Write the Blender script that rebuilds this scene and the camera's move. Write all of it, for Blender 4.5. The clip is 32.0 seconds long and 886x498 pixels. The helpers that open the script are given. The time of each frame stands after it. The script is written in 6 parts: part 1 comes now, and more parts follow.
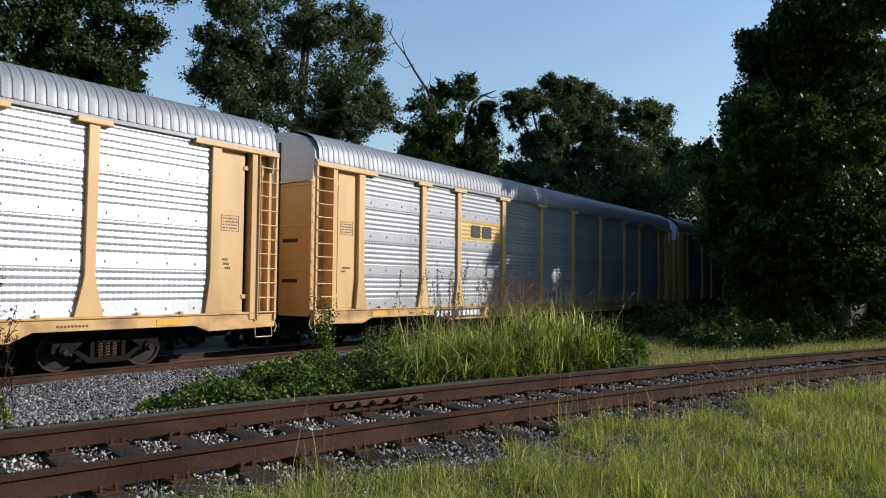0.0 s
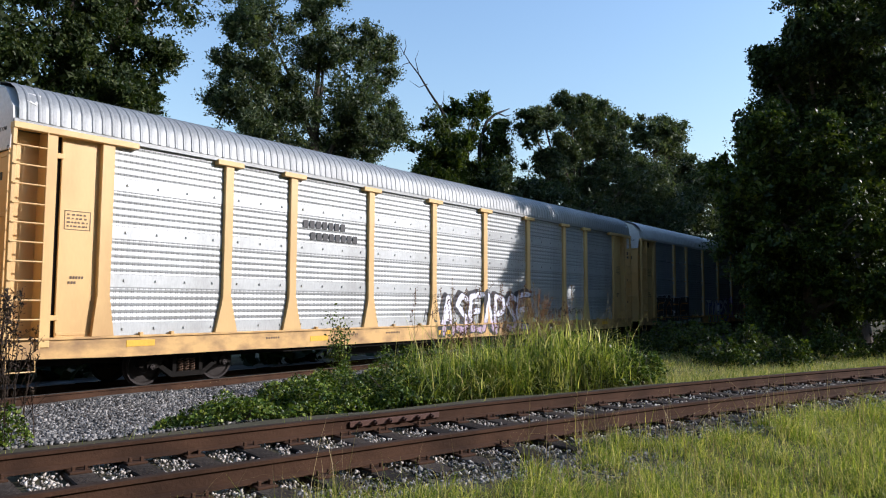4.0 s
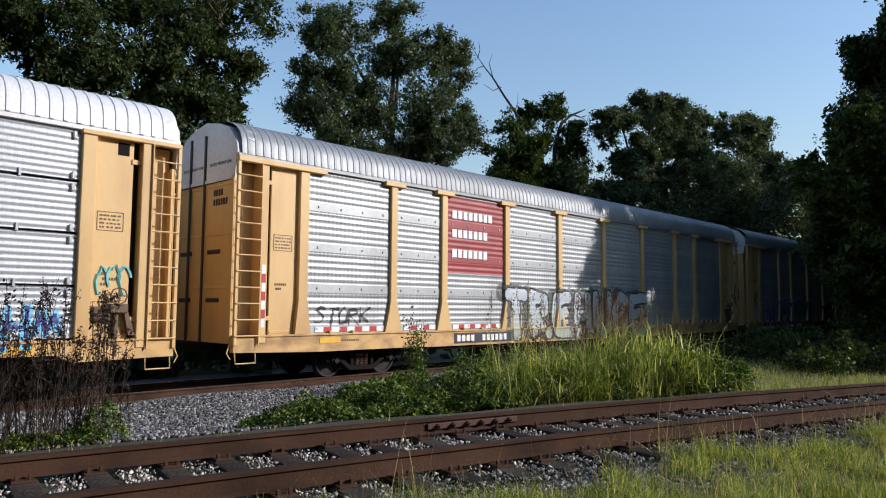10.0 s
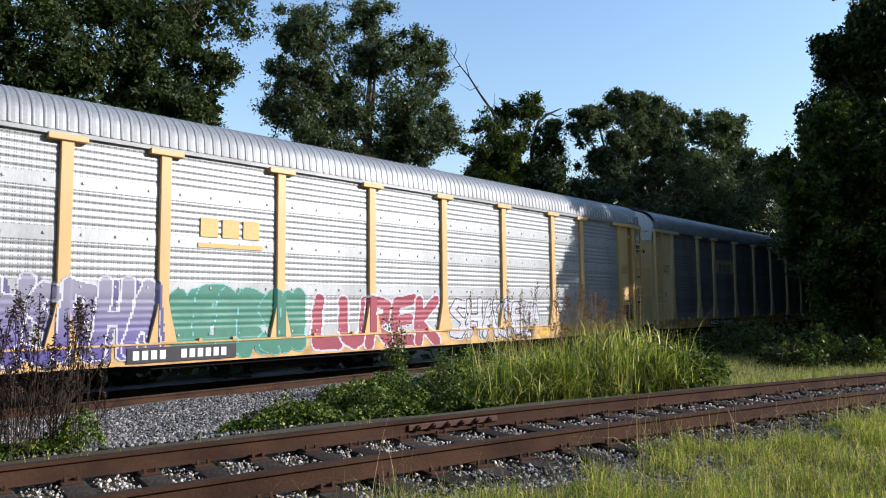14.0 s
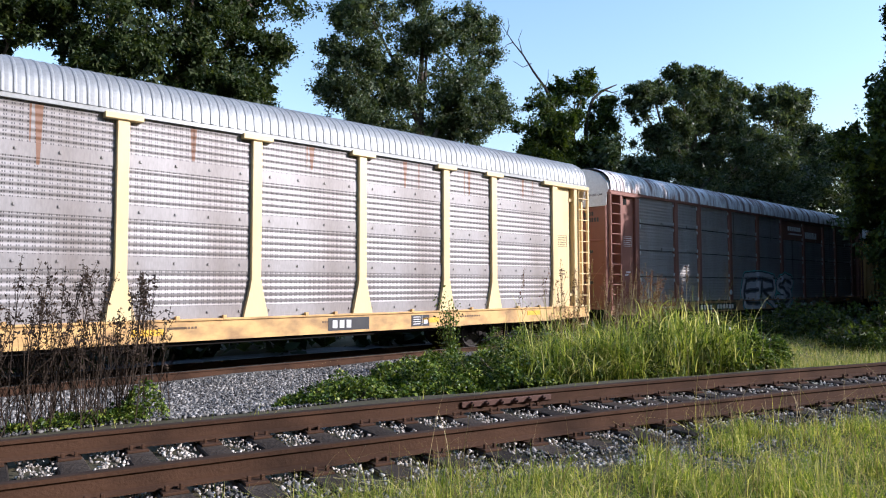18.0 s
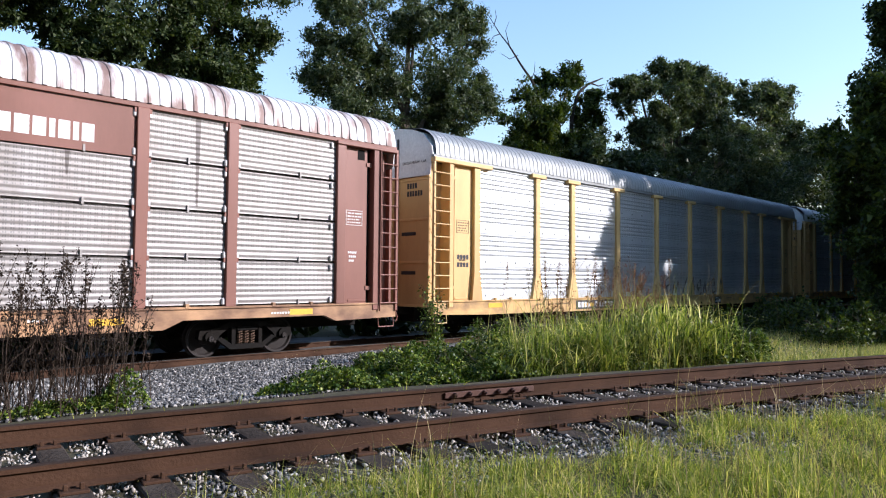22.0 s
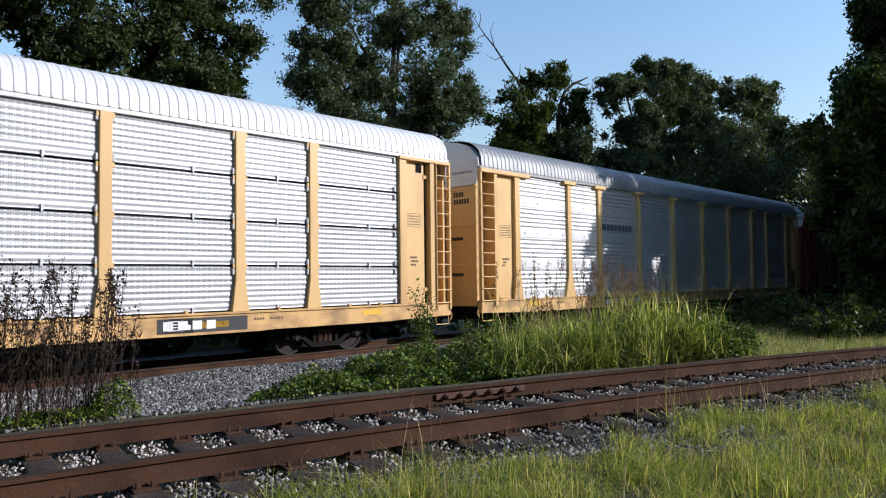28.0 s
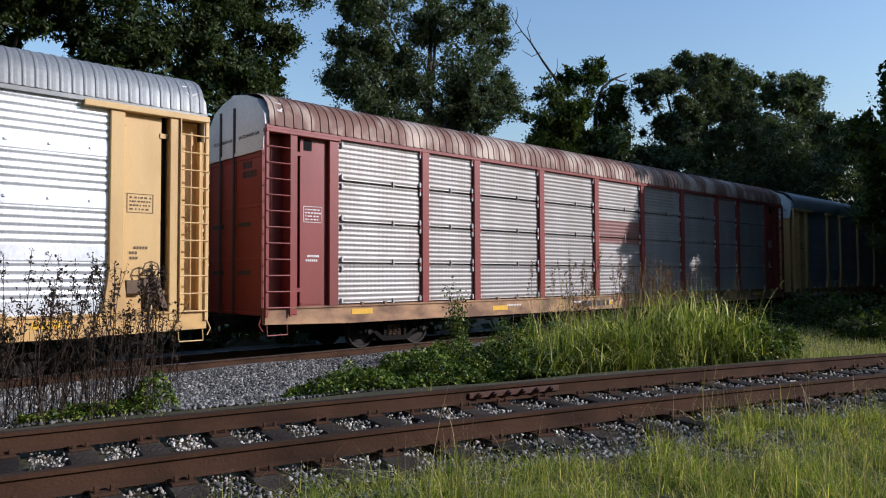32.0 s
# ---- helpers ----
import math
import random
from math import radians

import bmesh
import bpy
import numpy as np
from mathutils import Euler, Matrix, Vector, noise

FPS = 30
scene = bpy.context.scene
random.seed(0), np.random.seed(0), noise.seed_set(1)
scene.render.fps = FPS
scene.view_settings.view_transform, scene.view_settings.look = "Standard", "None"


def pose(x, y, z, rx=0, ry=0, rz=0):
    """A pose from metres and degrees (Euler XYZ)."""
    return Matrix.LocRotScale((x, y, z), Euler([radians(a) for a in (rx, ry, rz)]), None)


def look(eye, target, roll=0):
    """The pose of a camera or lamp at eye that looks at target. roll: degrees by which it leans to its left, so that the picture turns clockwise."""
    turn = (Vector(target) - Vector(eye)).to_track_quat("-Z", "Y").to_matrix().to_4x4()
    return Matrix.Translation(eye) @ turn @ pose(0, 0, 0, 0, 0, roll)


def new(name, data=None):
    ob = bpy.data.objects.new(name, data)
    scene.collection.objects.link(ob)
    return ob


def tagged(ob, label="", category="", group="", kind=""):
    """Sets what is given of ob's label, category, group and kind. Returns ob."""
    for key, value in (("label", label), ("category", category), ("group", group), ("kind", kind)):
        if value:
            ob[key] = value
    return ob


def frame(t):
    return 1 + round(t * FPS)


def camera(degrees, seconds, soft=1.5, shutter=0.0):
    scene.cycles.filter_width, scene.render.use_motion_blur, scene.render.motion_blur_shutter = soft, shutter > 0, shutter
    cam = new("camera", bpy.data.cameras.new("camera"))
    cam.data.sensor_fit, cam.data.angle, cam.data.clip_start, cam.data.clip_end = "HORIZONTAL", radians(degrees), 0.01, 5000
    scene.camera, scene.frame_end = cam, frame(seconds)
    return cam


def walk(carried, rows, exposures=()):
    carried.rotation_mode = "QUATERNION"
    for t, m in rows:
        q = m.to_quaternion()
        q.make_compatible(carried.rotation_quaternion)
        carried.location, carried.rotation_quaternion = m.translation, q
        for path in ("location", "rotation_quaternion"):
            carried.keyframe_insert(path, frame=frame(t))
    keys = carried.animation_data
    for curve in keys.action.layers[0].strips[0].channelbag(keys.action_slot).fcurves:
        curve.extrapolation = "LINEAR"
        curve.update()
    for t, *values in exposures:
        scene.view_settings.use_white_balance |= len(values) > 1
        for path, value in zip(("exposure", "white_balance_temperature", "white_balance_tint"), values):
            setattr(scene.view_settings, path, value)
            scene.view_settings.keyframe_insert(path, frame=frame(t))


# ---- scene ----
cam = camera(63.8, 32.0, 1.1)
PATH = [
    (0.0, pose(0.054, -0.016, 1.795, 92.96, -0.46, -53.62)),
    (0.5, pose(0.053, 0.006, 1.786, 93.00, -0.62, -53.51)),
    (1.0, pose(0.051, 0.004, 1.790, 92.62, -0.21, -53.48)),
    (1.5, pose(0.038, -0.032, 1.794, 92.80, 0.52, -54.07)),
    (2.0, pose(0.025, -0.035, 1.801, 93.89, 0.50, -53.71)),
    (2.5, pose(0.030, -0.036, 1.790, 93.99, 0.58, -52.85)),
    (4.5, pose(0.014, -0.022, 1.798, 94.44, -0.47, -52.28)),
    (5.0, pose(0.020, -0.004, 1.790, 94.11, -0.65, -51.60)),
    (5.5, pose(0.021, -0.007, 1.787, 93.83, -0.23, -50.11)),
    (6.0, pose(0.036, -0.003, 1.784, 93.55, 0.43, -49.07)),
    (6.5, pose(0.036, -0.004, 1.787, 93.77, 0.72, -49.22)),
    (7.0, pose(0.025, -0.027, 1.795, 94.51, 1.10, -48.96)),
    (7.5, pose(0.022, -0.029, 1.792, 94.93, 1.16, -48.85)),
    (8.0, pose(0.013, -0.035, 1.797, 95.40, 1.37, -48.10)),
    (8.5, pose(0.007, -0.046, 1.812, 95.67, 1.26, -48.17)),
    (9.0, pose(0.018, -0.031, 1.792, 95.04, 0.55, -48.81)),
    (9.5, pose(0.003, -0.007, 1.797, 95.07, 0.50, -47.96)),
    (10.0, pose(0.013, 0.010, 1.785, 94.65, -0.40, -46.49)),
    (10.5, pose(-0.001, 0.012, 1.789, 94.49, -0.39, -45.32)),
    (11.0, pose(-0.013, 0.009, 1.793, 95.21, -0.64, -45.86)),
    (11.5, pose(-0.006, 0.007, 1.796, 94.80, -0.28, -46.52)),
    (12.0, pose(0.005, 0.009, 1.798, 94.26, 0.16, -47.27)),
    (12.5, pose(0.010, 0.003, 1.793, 94.20, 0.41, -47.09)),
    (13.0, pose(0.005, -0.007, 1.794, 94.68, 0.49, -47.29)),
    (13.5, pose(0.009, -0.014, 1.795, 94.42, 0.56, -47.74)),
    (14.0, pose(0.005, -0.019, 1.801, 94.62, 0.55, -48.07)),
    (14.5, pose(-0.005, -0.013, 1.796, 94.94, 0.35, -47.18)),
    (16.5, pose(0.030, 0.038, 1.776, 93.01, -0.11, -45.94)),
    (17.0, pose(0.024, 0.055, 1.776, 92.69, -0.32, -44.81)),
    (17.5, pose(0.023, 0.054, 1.775, 92.93, -0.24, -44.15)),
    (18.0, pose(0.025, 0.040, 1.777, 93.00, 0.12, -43.97)),
    (18.5, pose(0.025, 0.027, 1.779, 93.15, 0.34, -44.00)),
    (19.0, pose(0.018, 0.018, 1.780, 93.52, 0.55, -43.76)),
    (19.5, pose(0.022, 0.025, 1.776, 93.24, 0.62, -44.36)),
    (20.0, pose(0.023, 0.020, 1.781, 93.45, 0.50, -44.96)),
    (20.5, pose(0.022, 0.022, 1.780, 93.42, 0.47, -45.41)),
    (21.0, pose(0.017, 0.039, 1.777, 92.91, -0.29, -45.25)),
    (21.5, pose(0.018, 0.042, 1.776, 92.90, -0.77, -44.97)),
    (22.0, pose(0.026, 0.048, 1.774, 92.30, -0.46, -45.25)),
    (22.5, pose(0.024, 0.023, 1.775, 92.72, -0.01, -45.78)),
    (23.0, pose(0.026, 0.031, 1.779, 92.78, 0.15, -45.79)),
    (23.5, pose(0.029, 0.026, 1.778, 93.11, 0.10, -45.77)),
    (24.0, pose(0.019, 0.011, 1.777, 93.35, 0.17, -45.58)),
    (24.5, pose(0.019, 0.019, 1.778, 92.94, 0.32, -45.62)),
    (25.0, pose(0.028, 0.031, 1.774, 92.37, 0.41, -45.76)),
    (25.5, pose(0.030, 0.024, 1.774, 92.42, 0.28, -45.80)),
    (27.5, pose(0.023, 0.026, 1.777, 92.68, 0.57, -45.72)),
    (28.0, pose(0.031, 0.027, 1.773, 92.43, 0.71, -46.04)),
    (28.5, pose(0.031, 0.026, 1.778, 92.33, 0.73, -46.33)),
    (29.0, pose(0.028, 0.010, 1.785, 92.70, 0.99, -46.32)),
    (29.5, pose(0.025, 0.002, 1.783, 92.80, 0.91, -46.31)),
    (30.0, pose(0.030, 0.017, 1.779, 92.28, 0.70, -47.06)),
    (30.5, pose(0.047, 0.026, 1.784, 91.93, 0.80, -45.48)),
    (31.0, pose(0.059, 0.013, 1.790, 91.91, 0.55, -44.38)),
    (31.5, pose(0.051, 0.009, 1.786, 91.70, 0.04, -43.30)),
    (32.0, pose(0.044, 0.018, 1.790, 92.22, 0.26, -43.19)),
]
walk(cam, PATH, exposures=[(0, 0.18, 5980, 19), (1, 0.52, 6080, 19), (2, 0.52, 5980, 19), (5, 0.52, 5980, 19), (6, 0.48, 5980, 19), (7, 0.63, 5980, 19), (8, 0.28, 5980, 19), (9, 0.30, 5980, 19), (10, 0.18, 5980, 19), (11, 0.40, 5980, 19), (12, 0.33, 5980, 19), (13, 0.60, 5980, 19), (14, 0.56, 5980, 19), (17, 0.83, 5850, 21), (18, 0.86, 5850, 21), (19, 0.86, 5850, 21), (20, 0.83, 5850, 21), (22, 0.83, 5850, 21), (23, 0.46, 5880, 19), (24, -0.02, 5830, 19), (25, 0.04, 5830, 19), (28, 0.33, 5830, 19), (29, 0.38, 5830, 19), (29.5, -0.05, 5750, 19), (30, -0.66, 5630, 19), (31, -0.64, 5630, 19), (32, 0.10, 5780, 19)])

# ---- light ----
SUN = Vector((0.545, -0.726, 0.42)).normalized()
world = bpy.data.worlds.new("sky_world")
scene.world = world
world.use_nodes = True
wn = world.node_tree.nodes
sky = wn.new("ShaderNodeTexSky")
sky.sky_type = "NISHITA"
sky.sun_disc = False
sky.sun_elevation = math.asin(SUN.z)
sky.sun_rotation = math.atan2(SUN.x, SUN.y)
sky.air_density, sky.dust_density, sky.ozone_density = 1.75, 0.7, 4.0
world.node_tree.links.new(sky.outputs[0], wn["Background"].inputs["Color"])
wn["Background"].inputs["Strength"].default_value = 0.15
sun_data = bpy.data.lights.new("sun", "SUN")
sun_data.energy, sun_data.angle, sun_data.color = 4.0, radians(0.5), (1.0, 0.945, 0.85)
sun = new("sun", sun_data)
sun.matrix_world = look(SUN * 80, (0, 0, 0))

# ---- materials ----
MATS = {}


def nodes_of(name):
    m = bpy.data.materials.new(name)
    m.use_nodes = True
    nt = m.node_tree
    return m, nt, nt.nodes, nt.links, nt.nodes["Principled BSDF"]


def ramp(nd, stops):
    r = nd.new("ShaderNodeValToRGB")
    while len(r.color_ramp.elements) < len(stops):
        r.color_ramp.elements.new(0.5)
    for e, (p, c) in zip(r.color_ramp.elements, stops):
        e.position, e.color = p, (*c, 1)
    return r


def surf(name, base, dirt, rough=0.6, metal=0.0, coarse=0.6, fine=14.0, amount=0.55, bump=0.15, streak=1.0, per_object=0.0, shift=0.0, grain=0.22, lo=0.42, hi=0.72, across=1.0):
    """A worn surface: a base colour, dirt at a coarse scale (drawn out along z by streak), fine grain and relief."""
    m, nt, nd, ln, p = nodes_of(name)
    tc = nd.new("ShaderNodeTexCoord")
    mp = nd.new("ShaderNodeMapping")
    mp.inputs["Scale"].default_value = (across, 1, 1 / streak)
    mp.inputs["Location"].default_value = (shift, shift * 0.7, shift * 1.3)
    ln.new(tc.outputs["Object"], mp.inputs[0])
    n1 = nd.new("ShaderNodeTexNoise")
    n1.inputs["Scale"].default_value, n1.inputs["Detail"].default_value = coarse, 6
    ln.new(mp.outputs[0], n1.inputs["Vector"])
    n2 = nd.new("ShaderNodeTexNoise")
    n2.inputs["Scale"].default_value, n2.inputs["Detail"].default_value = fine, 3
    ln.new(mp.outputs[0], n2.inputs["Vector"])
    r = ramp(nd, [(lo, (0, 0, 0)), (hi, (1, 1, 1))])
    ln.new(n1.outputs["Fac"], r.inputs[0])
    mul = nd.new("ShaderNodeMath")
    mul.operation, mul.inputs[1].default_value = "MULTIPLY", amount
    ln.new(r.outputs[0], mul.inputs[0])
    mix = nd.new("ShaderNodeMixRGB")
    mix.inputs[1].default_value, mix.inputs[2].default_value = (*base, 1), (*dirt, 1)
    ln.new(mul.outputs[0], mix.inputs[0])
    hs = nd.new("ShaderNodeHueSaturation")
    ln.new(mix.outputs[0], hs.inputs["Color"])
    mr = nd.new("ShaderNodeMapRange")
    mr.inputs["To Min"].default_value, mr.inputs["To Max"].default_value = 1 - grain, 1 + grain
    ln.new(n2.outputs["Fac"], mr.inputs[0])
    if per_object:
        oi = nd.new("ShaderNodeObjectInfo")
        mr2 = nd.new("ShaderNodeMapRange")
        mr2.inputs["To Min"].default_value, mr2.inputs["To Max"].default_value = 1 - per_object, 1 + per_object
        ln.new(oi.outputs["Random"], mr2.inputs[0])
        mm = nd.new("ShaderNodeMath")
        mm.operation = "MULTIPLY"
        ln.new(mr.outputs[0], mm.inputs[0])
        ln.new(mr2.outputs[0], mm.inputs[1])
        ln.new(mm.outputs[0], hs.inputs["Value"])
    else:
        ln.new(mr.outputs[0], hs.inputs["Value"])
    ln.new(hs.outputs[0], p.inputs["Base Color"])
    rr = nd.new("ShaderNodeMapRange")
    rr.inputs["To Min"].default_value, rr.inputs["To Max"].default_value = max(0.05, rough - 0.1), min(1, rough + 0.15)
    ln.new(n1.outputs["Fac"], rr.inputs[0])
    ln.new(rr.outputs[0], p.inputs["Roughness"])
    p.inputs["Metallic"].default_value = metal
    if rough > 0.8:
        p.inputs["Specular IOR Level"].default_value = 0.15
    if bump:
        b = nd.new("ShaderNodeBump")
        b.inputs["Strength"].default_value, b.inputs["Distance"].default_value = bump, 0.02
        ln.new(n2.outputs["Fac"], b.inputs["Height"])
        ln.new(b.outputs[0], p.inputs["Normal"])
    MATS[name] = m
    return m


def leafy(name, stops, rough=0.55, glow=0.3, bump=0.0):
    """Foliage: colour by leaf, some light passing through."""
    m, nt, nd, ln, p = nodes_of(name)
    geo = nd.new("ShaderNodeNewGeometry")
    r = ramp(nd, stops)
    ln.new(geo.outputs["Random Per Island"], r.inputs[0])
    ln.new(r.outputs[0], p.inputs["Base Color"])
    p.inputs["Roughness"].default_value = rough
    p.inputs["Specular IOR Level"].default_value = 0.25
    tr = nd.new("ShaderNodeBsdfTranslucent")
    gain = nd.new("ShaderNodeMixRGB")
    gain.blend_type, gain.inputs[0].default_value, gain.inputs[2].default_value = "MULTIPLY", 1.0, (1.6, 1.7, 0.7, 1)
    ln.new(r.outputs[0], gain.inputs[1])
    ln.new(gain.outputs[0], tr.inputs["Color"])
    mx = nd.new("ShaderNodeMixShader")
    mx.inputs[0].default_value = glow
    ln.new(p.outputs[0], mx.inputs[1])
    ln.new(tr.outputs[0], mx.inputs[2])
    ln.new(mx.outputs[0], nd["Material Output"].inputs["Surface"])
    MATS[name] = m
    return m


def sheet_metal(name, base, dirt, rough, metal, amount, holes=0.5, shift=0.0):
    """Corrugated side sheets: galvanised metal with rows of small dark perforations, rust runs and per-sheet tone."""
    m = surf(name, base, dirt, rough, metal, coarse=0.8, fine=30, amount=amount, bump=0.05, streak=3.5, per_object=0.10, shift=shift)
    nd, ln = m.node_tree.nodes, m.node_tree.links
    p = nd["Principled BSDF"]
    was = p.inputs["Base Color"].links[0].from_socket
    tc = nd.new("ShaderNodeTexCoord")
    sep = nd.new("ShaderNodeSeparateXYZ")
    ln.new(tc.outputs["Object"], sep.inputs[0])

    def dots(axis, period, share):
        a = nd.new("ShaderNodeMath")
        a.operation, a.inputs[1].default_value = "MODULO", period
        ln.new(sep.outputs[axis], a.inputs[0])
        b = nd.new("ShaderNodeMath")
        b.operation, b.inputs[1].default_value = "LESS_THAN", period * share
        ln.new(a.outputs[0], b.inputs[0])
        return b

    # perforations in groups of columns, on the valleys of the ribs
    low = nd.new("ShaderNodeMath")
    low.operation, low.inputs[1].default_value = "SUBTRACT", 1.13
    ln.new(sep.outputs[2], low.inputs[0])
    row = nd.new("ShaderNodeMath")
    row.operation, row.inputs[1].default_value = "MODULO", 0.9825
    ln.new(low.outputs[0], row.inputs[0])
    prod = nd.new("ShaderNodeMath")
    prod.operation, prod.inputs[1].default_value = "GREATER_THAN", 0.25
    ln.new(row.outputs[0], prod.inputs[0])
    for axis, period, share in ((0, 0.125, 0.5), (0, 0.0417, 0.6), (2, 0.071, 0.5)):
        d = dots(axis, period, share)
        mm = nd.new("ShaderNodeMath")
        mm.operation = "MULTIPLY"
        ln.new(prod.outputs[0], mm.inputs[0])
        ln.new(d.outputs[0], mm.inputs[1])
        prod = mm
    k = nd.new("ShaderNodeMath")
    k.operation, k.inputs[1].default_value = "MULTIPLY", holes
    ln.new(prod.outputs[0], k.inputs[0])
    mix = nd.new("ShaderNodeMixRGB")
    mix.inputs[2].default_value = (0.03, 0.03, 0.03, 1)
    ln.new(k.outputs[0], mix.inputs[0])
    ln.new(was, mix.inputs[1])
    ln.new(mix.outputs[0], p.inputs["Base Color"])
    return m


ALU = sheet_metal("galvanised_sheet", (0.405, 0.42, 0.41), (0.255, 0.26, 0.245), 0.46, 0.35, 0.6, 0.6)
ALU_BRIGHT = sheet_metal("bright_aluminium_sheet", (0.92, 0.94, 0.95), (0.80, 0.82, 0.83), 0.35, 0.78, 0.4, 0.08, 3.0)
ALU_PERF = sheet_metal("bright_perforated_sheet", (0.69, 0.715, 0.725), (0.54, 0.555, 0.555), 0.38, 0.7, 0.45, 0.6, 3.0)
ALU_PALE = sheet_metal("whitish_perforated_sheet", (0.50, 0.513, 0.522), (0.345, 0.35, 0.345), 0.44, 0.35, 0.6, 0.55, 5.0)
ALU_WARM = sheet_metal("weathered_sheet", (0.310, 0.288, 0.267), (0.18, 0.145, 0.113), 0.48, 0.3, 0.7, 0.4, 7.0)
ALU_DULL = sheet_metal("dull_brownish_sheet", (0.285, 0.268, 0.258), (0.185, 0.155, 0.135), 0.5, 0.3, 0.8, 0.75, 11.0)
ALU_WHITE = sheet_metal("whitish_sheet", (0.40, 0.413, 0.422), (0.285, 0.29, 0.285), 0.42, 0.35, 0.6, 0.15, 5.0)
CLIP = surf("pale_worn_clip", (0.50, 0.49, 0.47), (0.26, 0.20, 0.16), 0.55, 0.2, 2.0, 20, 0.6, 0.05, per_object=0.15)
YELLOW = surf("yellow_paint", (0.66, 0.43, 0.165), (0.36, 0.18, 0.06), 0.5, 0.0, 0.9, 20, 0.5, 0.05, 3.0, 0.05, grain=0.06)
SILL_YELLOW = surf("grimy_yellow_paint", (0.63, 0.385, 0.135), (0.17, 0.095, 0.05), 0.6, 0.0, 1.6, 20, 0.85, 0.06, 0.6, 0.05, grain=0.08)
SILL_RUST = surf("rusty_yellow_paint", (0.44, 0.25, 0.12), (0.13, 0.065, 0.038), 0.65, 0.0, 1.3, 20, 0.9, 0.08, 0.6, 0.05, grain=0.1, lo=0.36, hi=0.62)
GRIMY = surf("grimy_brown_iron", (0.15, 0.095, 0.055), (0.06, 0.04, 0.028), 0.7, 0.1, 3.0, 25, 0.7, 0.1)
LEMON = surf("pale_yellow_paint", (0.74, 0.565, 0.28), (0.44, 0.26, 0.11), 0.5, 0.0, 0.9, 20, 0.45, 0.05, 3.0, 0.05, grain=0.06)
BROWN = surf("brown_paint", (0.22, 0.085, 0.055), (0.13, 0.05, 0.03), 0.55, 0.0, 0.9, 20, 0.6, 0.05, 3.0, 0.05, grain=0.06)
RED = surf("oxide_red_paint", (0.23, 0.035, 0.025), (0.12, 0.03, 0.02), 0.5, 0.0, 0.9, 20, 0.5, 0.05, 3.0, 0.05, grain=0.06)
ROOF_GREY = surf("galvanised_roof", (0.28, 0.29, 0.285), (0.19, 0.192, 0.185), 0.52, 0.4, 0.7, 18, 0.6, 0.06)
ROOF_WHITE = surf("white_roof", (0.66, 0.66, 0.64), (0.48, 0.47, 0.43), 0.5, 0.1, 0.7, 18, 0.4, 0.06)
ROOF_RUST = surf("rusty_white_roof", (0.66, 0.64, 0.62), (0.17, 0.085, 0.06), 0.55, 0.1, 0.75, 16, 0.9, 0.08, lo=0.45, hi=0.60, across=4.0)
ROOF_BROWN = surf("heavily_rusted_roof", (0.40, 0.30, 0.23), (0.15, 0.065, 0.04), 0.6, 0.1, 0.75, 16, 0.95, 0.08, shift=4.0, lo=0.40, hi=0.56, across=2.0)
CAP_WHITE = surf("white_end_paint", (0.66, 0.65, 0.62), (0.45, 0.42, 0.38), 0.55, 0.0, 0.8, 16, 0.5, 0.04)
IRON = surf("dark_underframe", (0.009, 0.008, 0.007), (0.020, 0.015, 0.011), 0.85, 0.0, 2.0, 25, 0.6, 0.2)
WHEEL = surf("wheel_steel", (0.022, 0.016, 0.013), (0.012, 0.009, 0.008), 0.65, 0.3, 3.0, 30, 0.6, 0.1)
RAIL_RUST = surf("rusty_rail", (0.072, 0.037, 0.021), (0.022, 0.013, 0.009), 0.82, 0.0, 1.6, 40, 0.75, 0.3)
RAIL_HEAD = surf("rail_head", (0.040, 0.024, 0.016), (0.020, 0.013, 0.009), 0.82, 0.0, 1.2, 40, 0.7, 0.1)
POLISHED = surf("polished_rail_head", (0.42, 0.40, 0.38), (0.22, 0.18, 0.15), 0.28, 0.9, 1.2, 40, 0.5, 0.05)
TIE_WOOD = surf("creosoted_tie", (0.030, 0.022, 0.016), (0.075, 0.060, 0.046), 0.9, 0.0, 2.5, 26, 0.75, 0.9, 1.0, 0.4)
SOIL = surf("soil", (0.085, 0.075, 0.045), (0.045, 0.042, 0.024), 0.95, 0.0, 0.8, 12, 0.7, 0.5)
GRAVEL_BED = surf("gravel_bed", (0.17, 0.17, 0.165), (0.09, 0.088, 0.082), 0.95, 0.0, 3.0, 22, 0.8, 0.8)
BARK = surf("bark", (0.075, 0.058, 0.043), (0.13, 0.11, 0.09), 0.9, 0.0, 1.5, 12, 0.6, 0.8, 4.0)
DEADWOOD = surf("dead_wood", (0.034, 0.029, 0.025), (0.018, 0.015, 0.013), 0.9, 0.0, 1.5, 12, 0.6, 0.6, 4.0)
BLACK_PAINT = surf("black_paint", (0.025, 0.025, 0.027), (0.06, 0.055, 0.05), 0.55, 0.0, 2.0, 20, 0.5, 0.02)
WHITE_PAINT = surf("white_paint", (0.78, 0.77, 0.74), (0.55, 0.53, 0.48), 0.55, 0.0, 2.0, 20, 0.4, 0.02)
STONE = leafy("ballast_stone", [(0.0, (0.036, 0.035, 0.033)), (0.4, (0.105, 0.103, 0.098)), (0.75, (0.215, 0.207, 0.190)), (1.0, (0.430, 0.405, 0.365))], 0.9, 0.0)
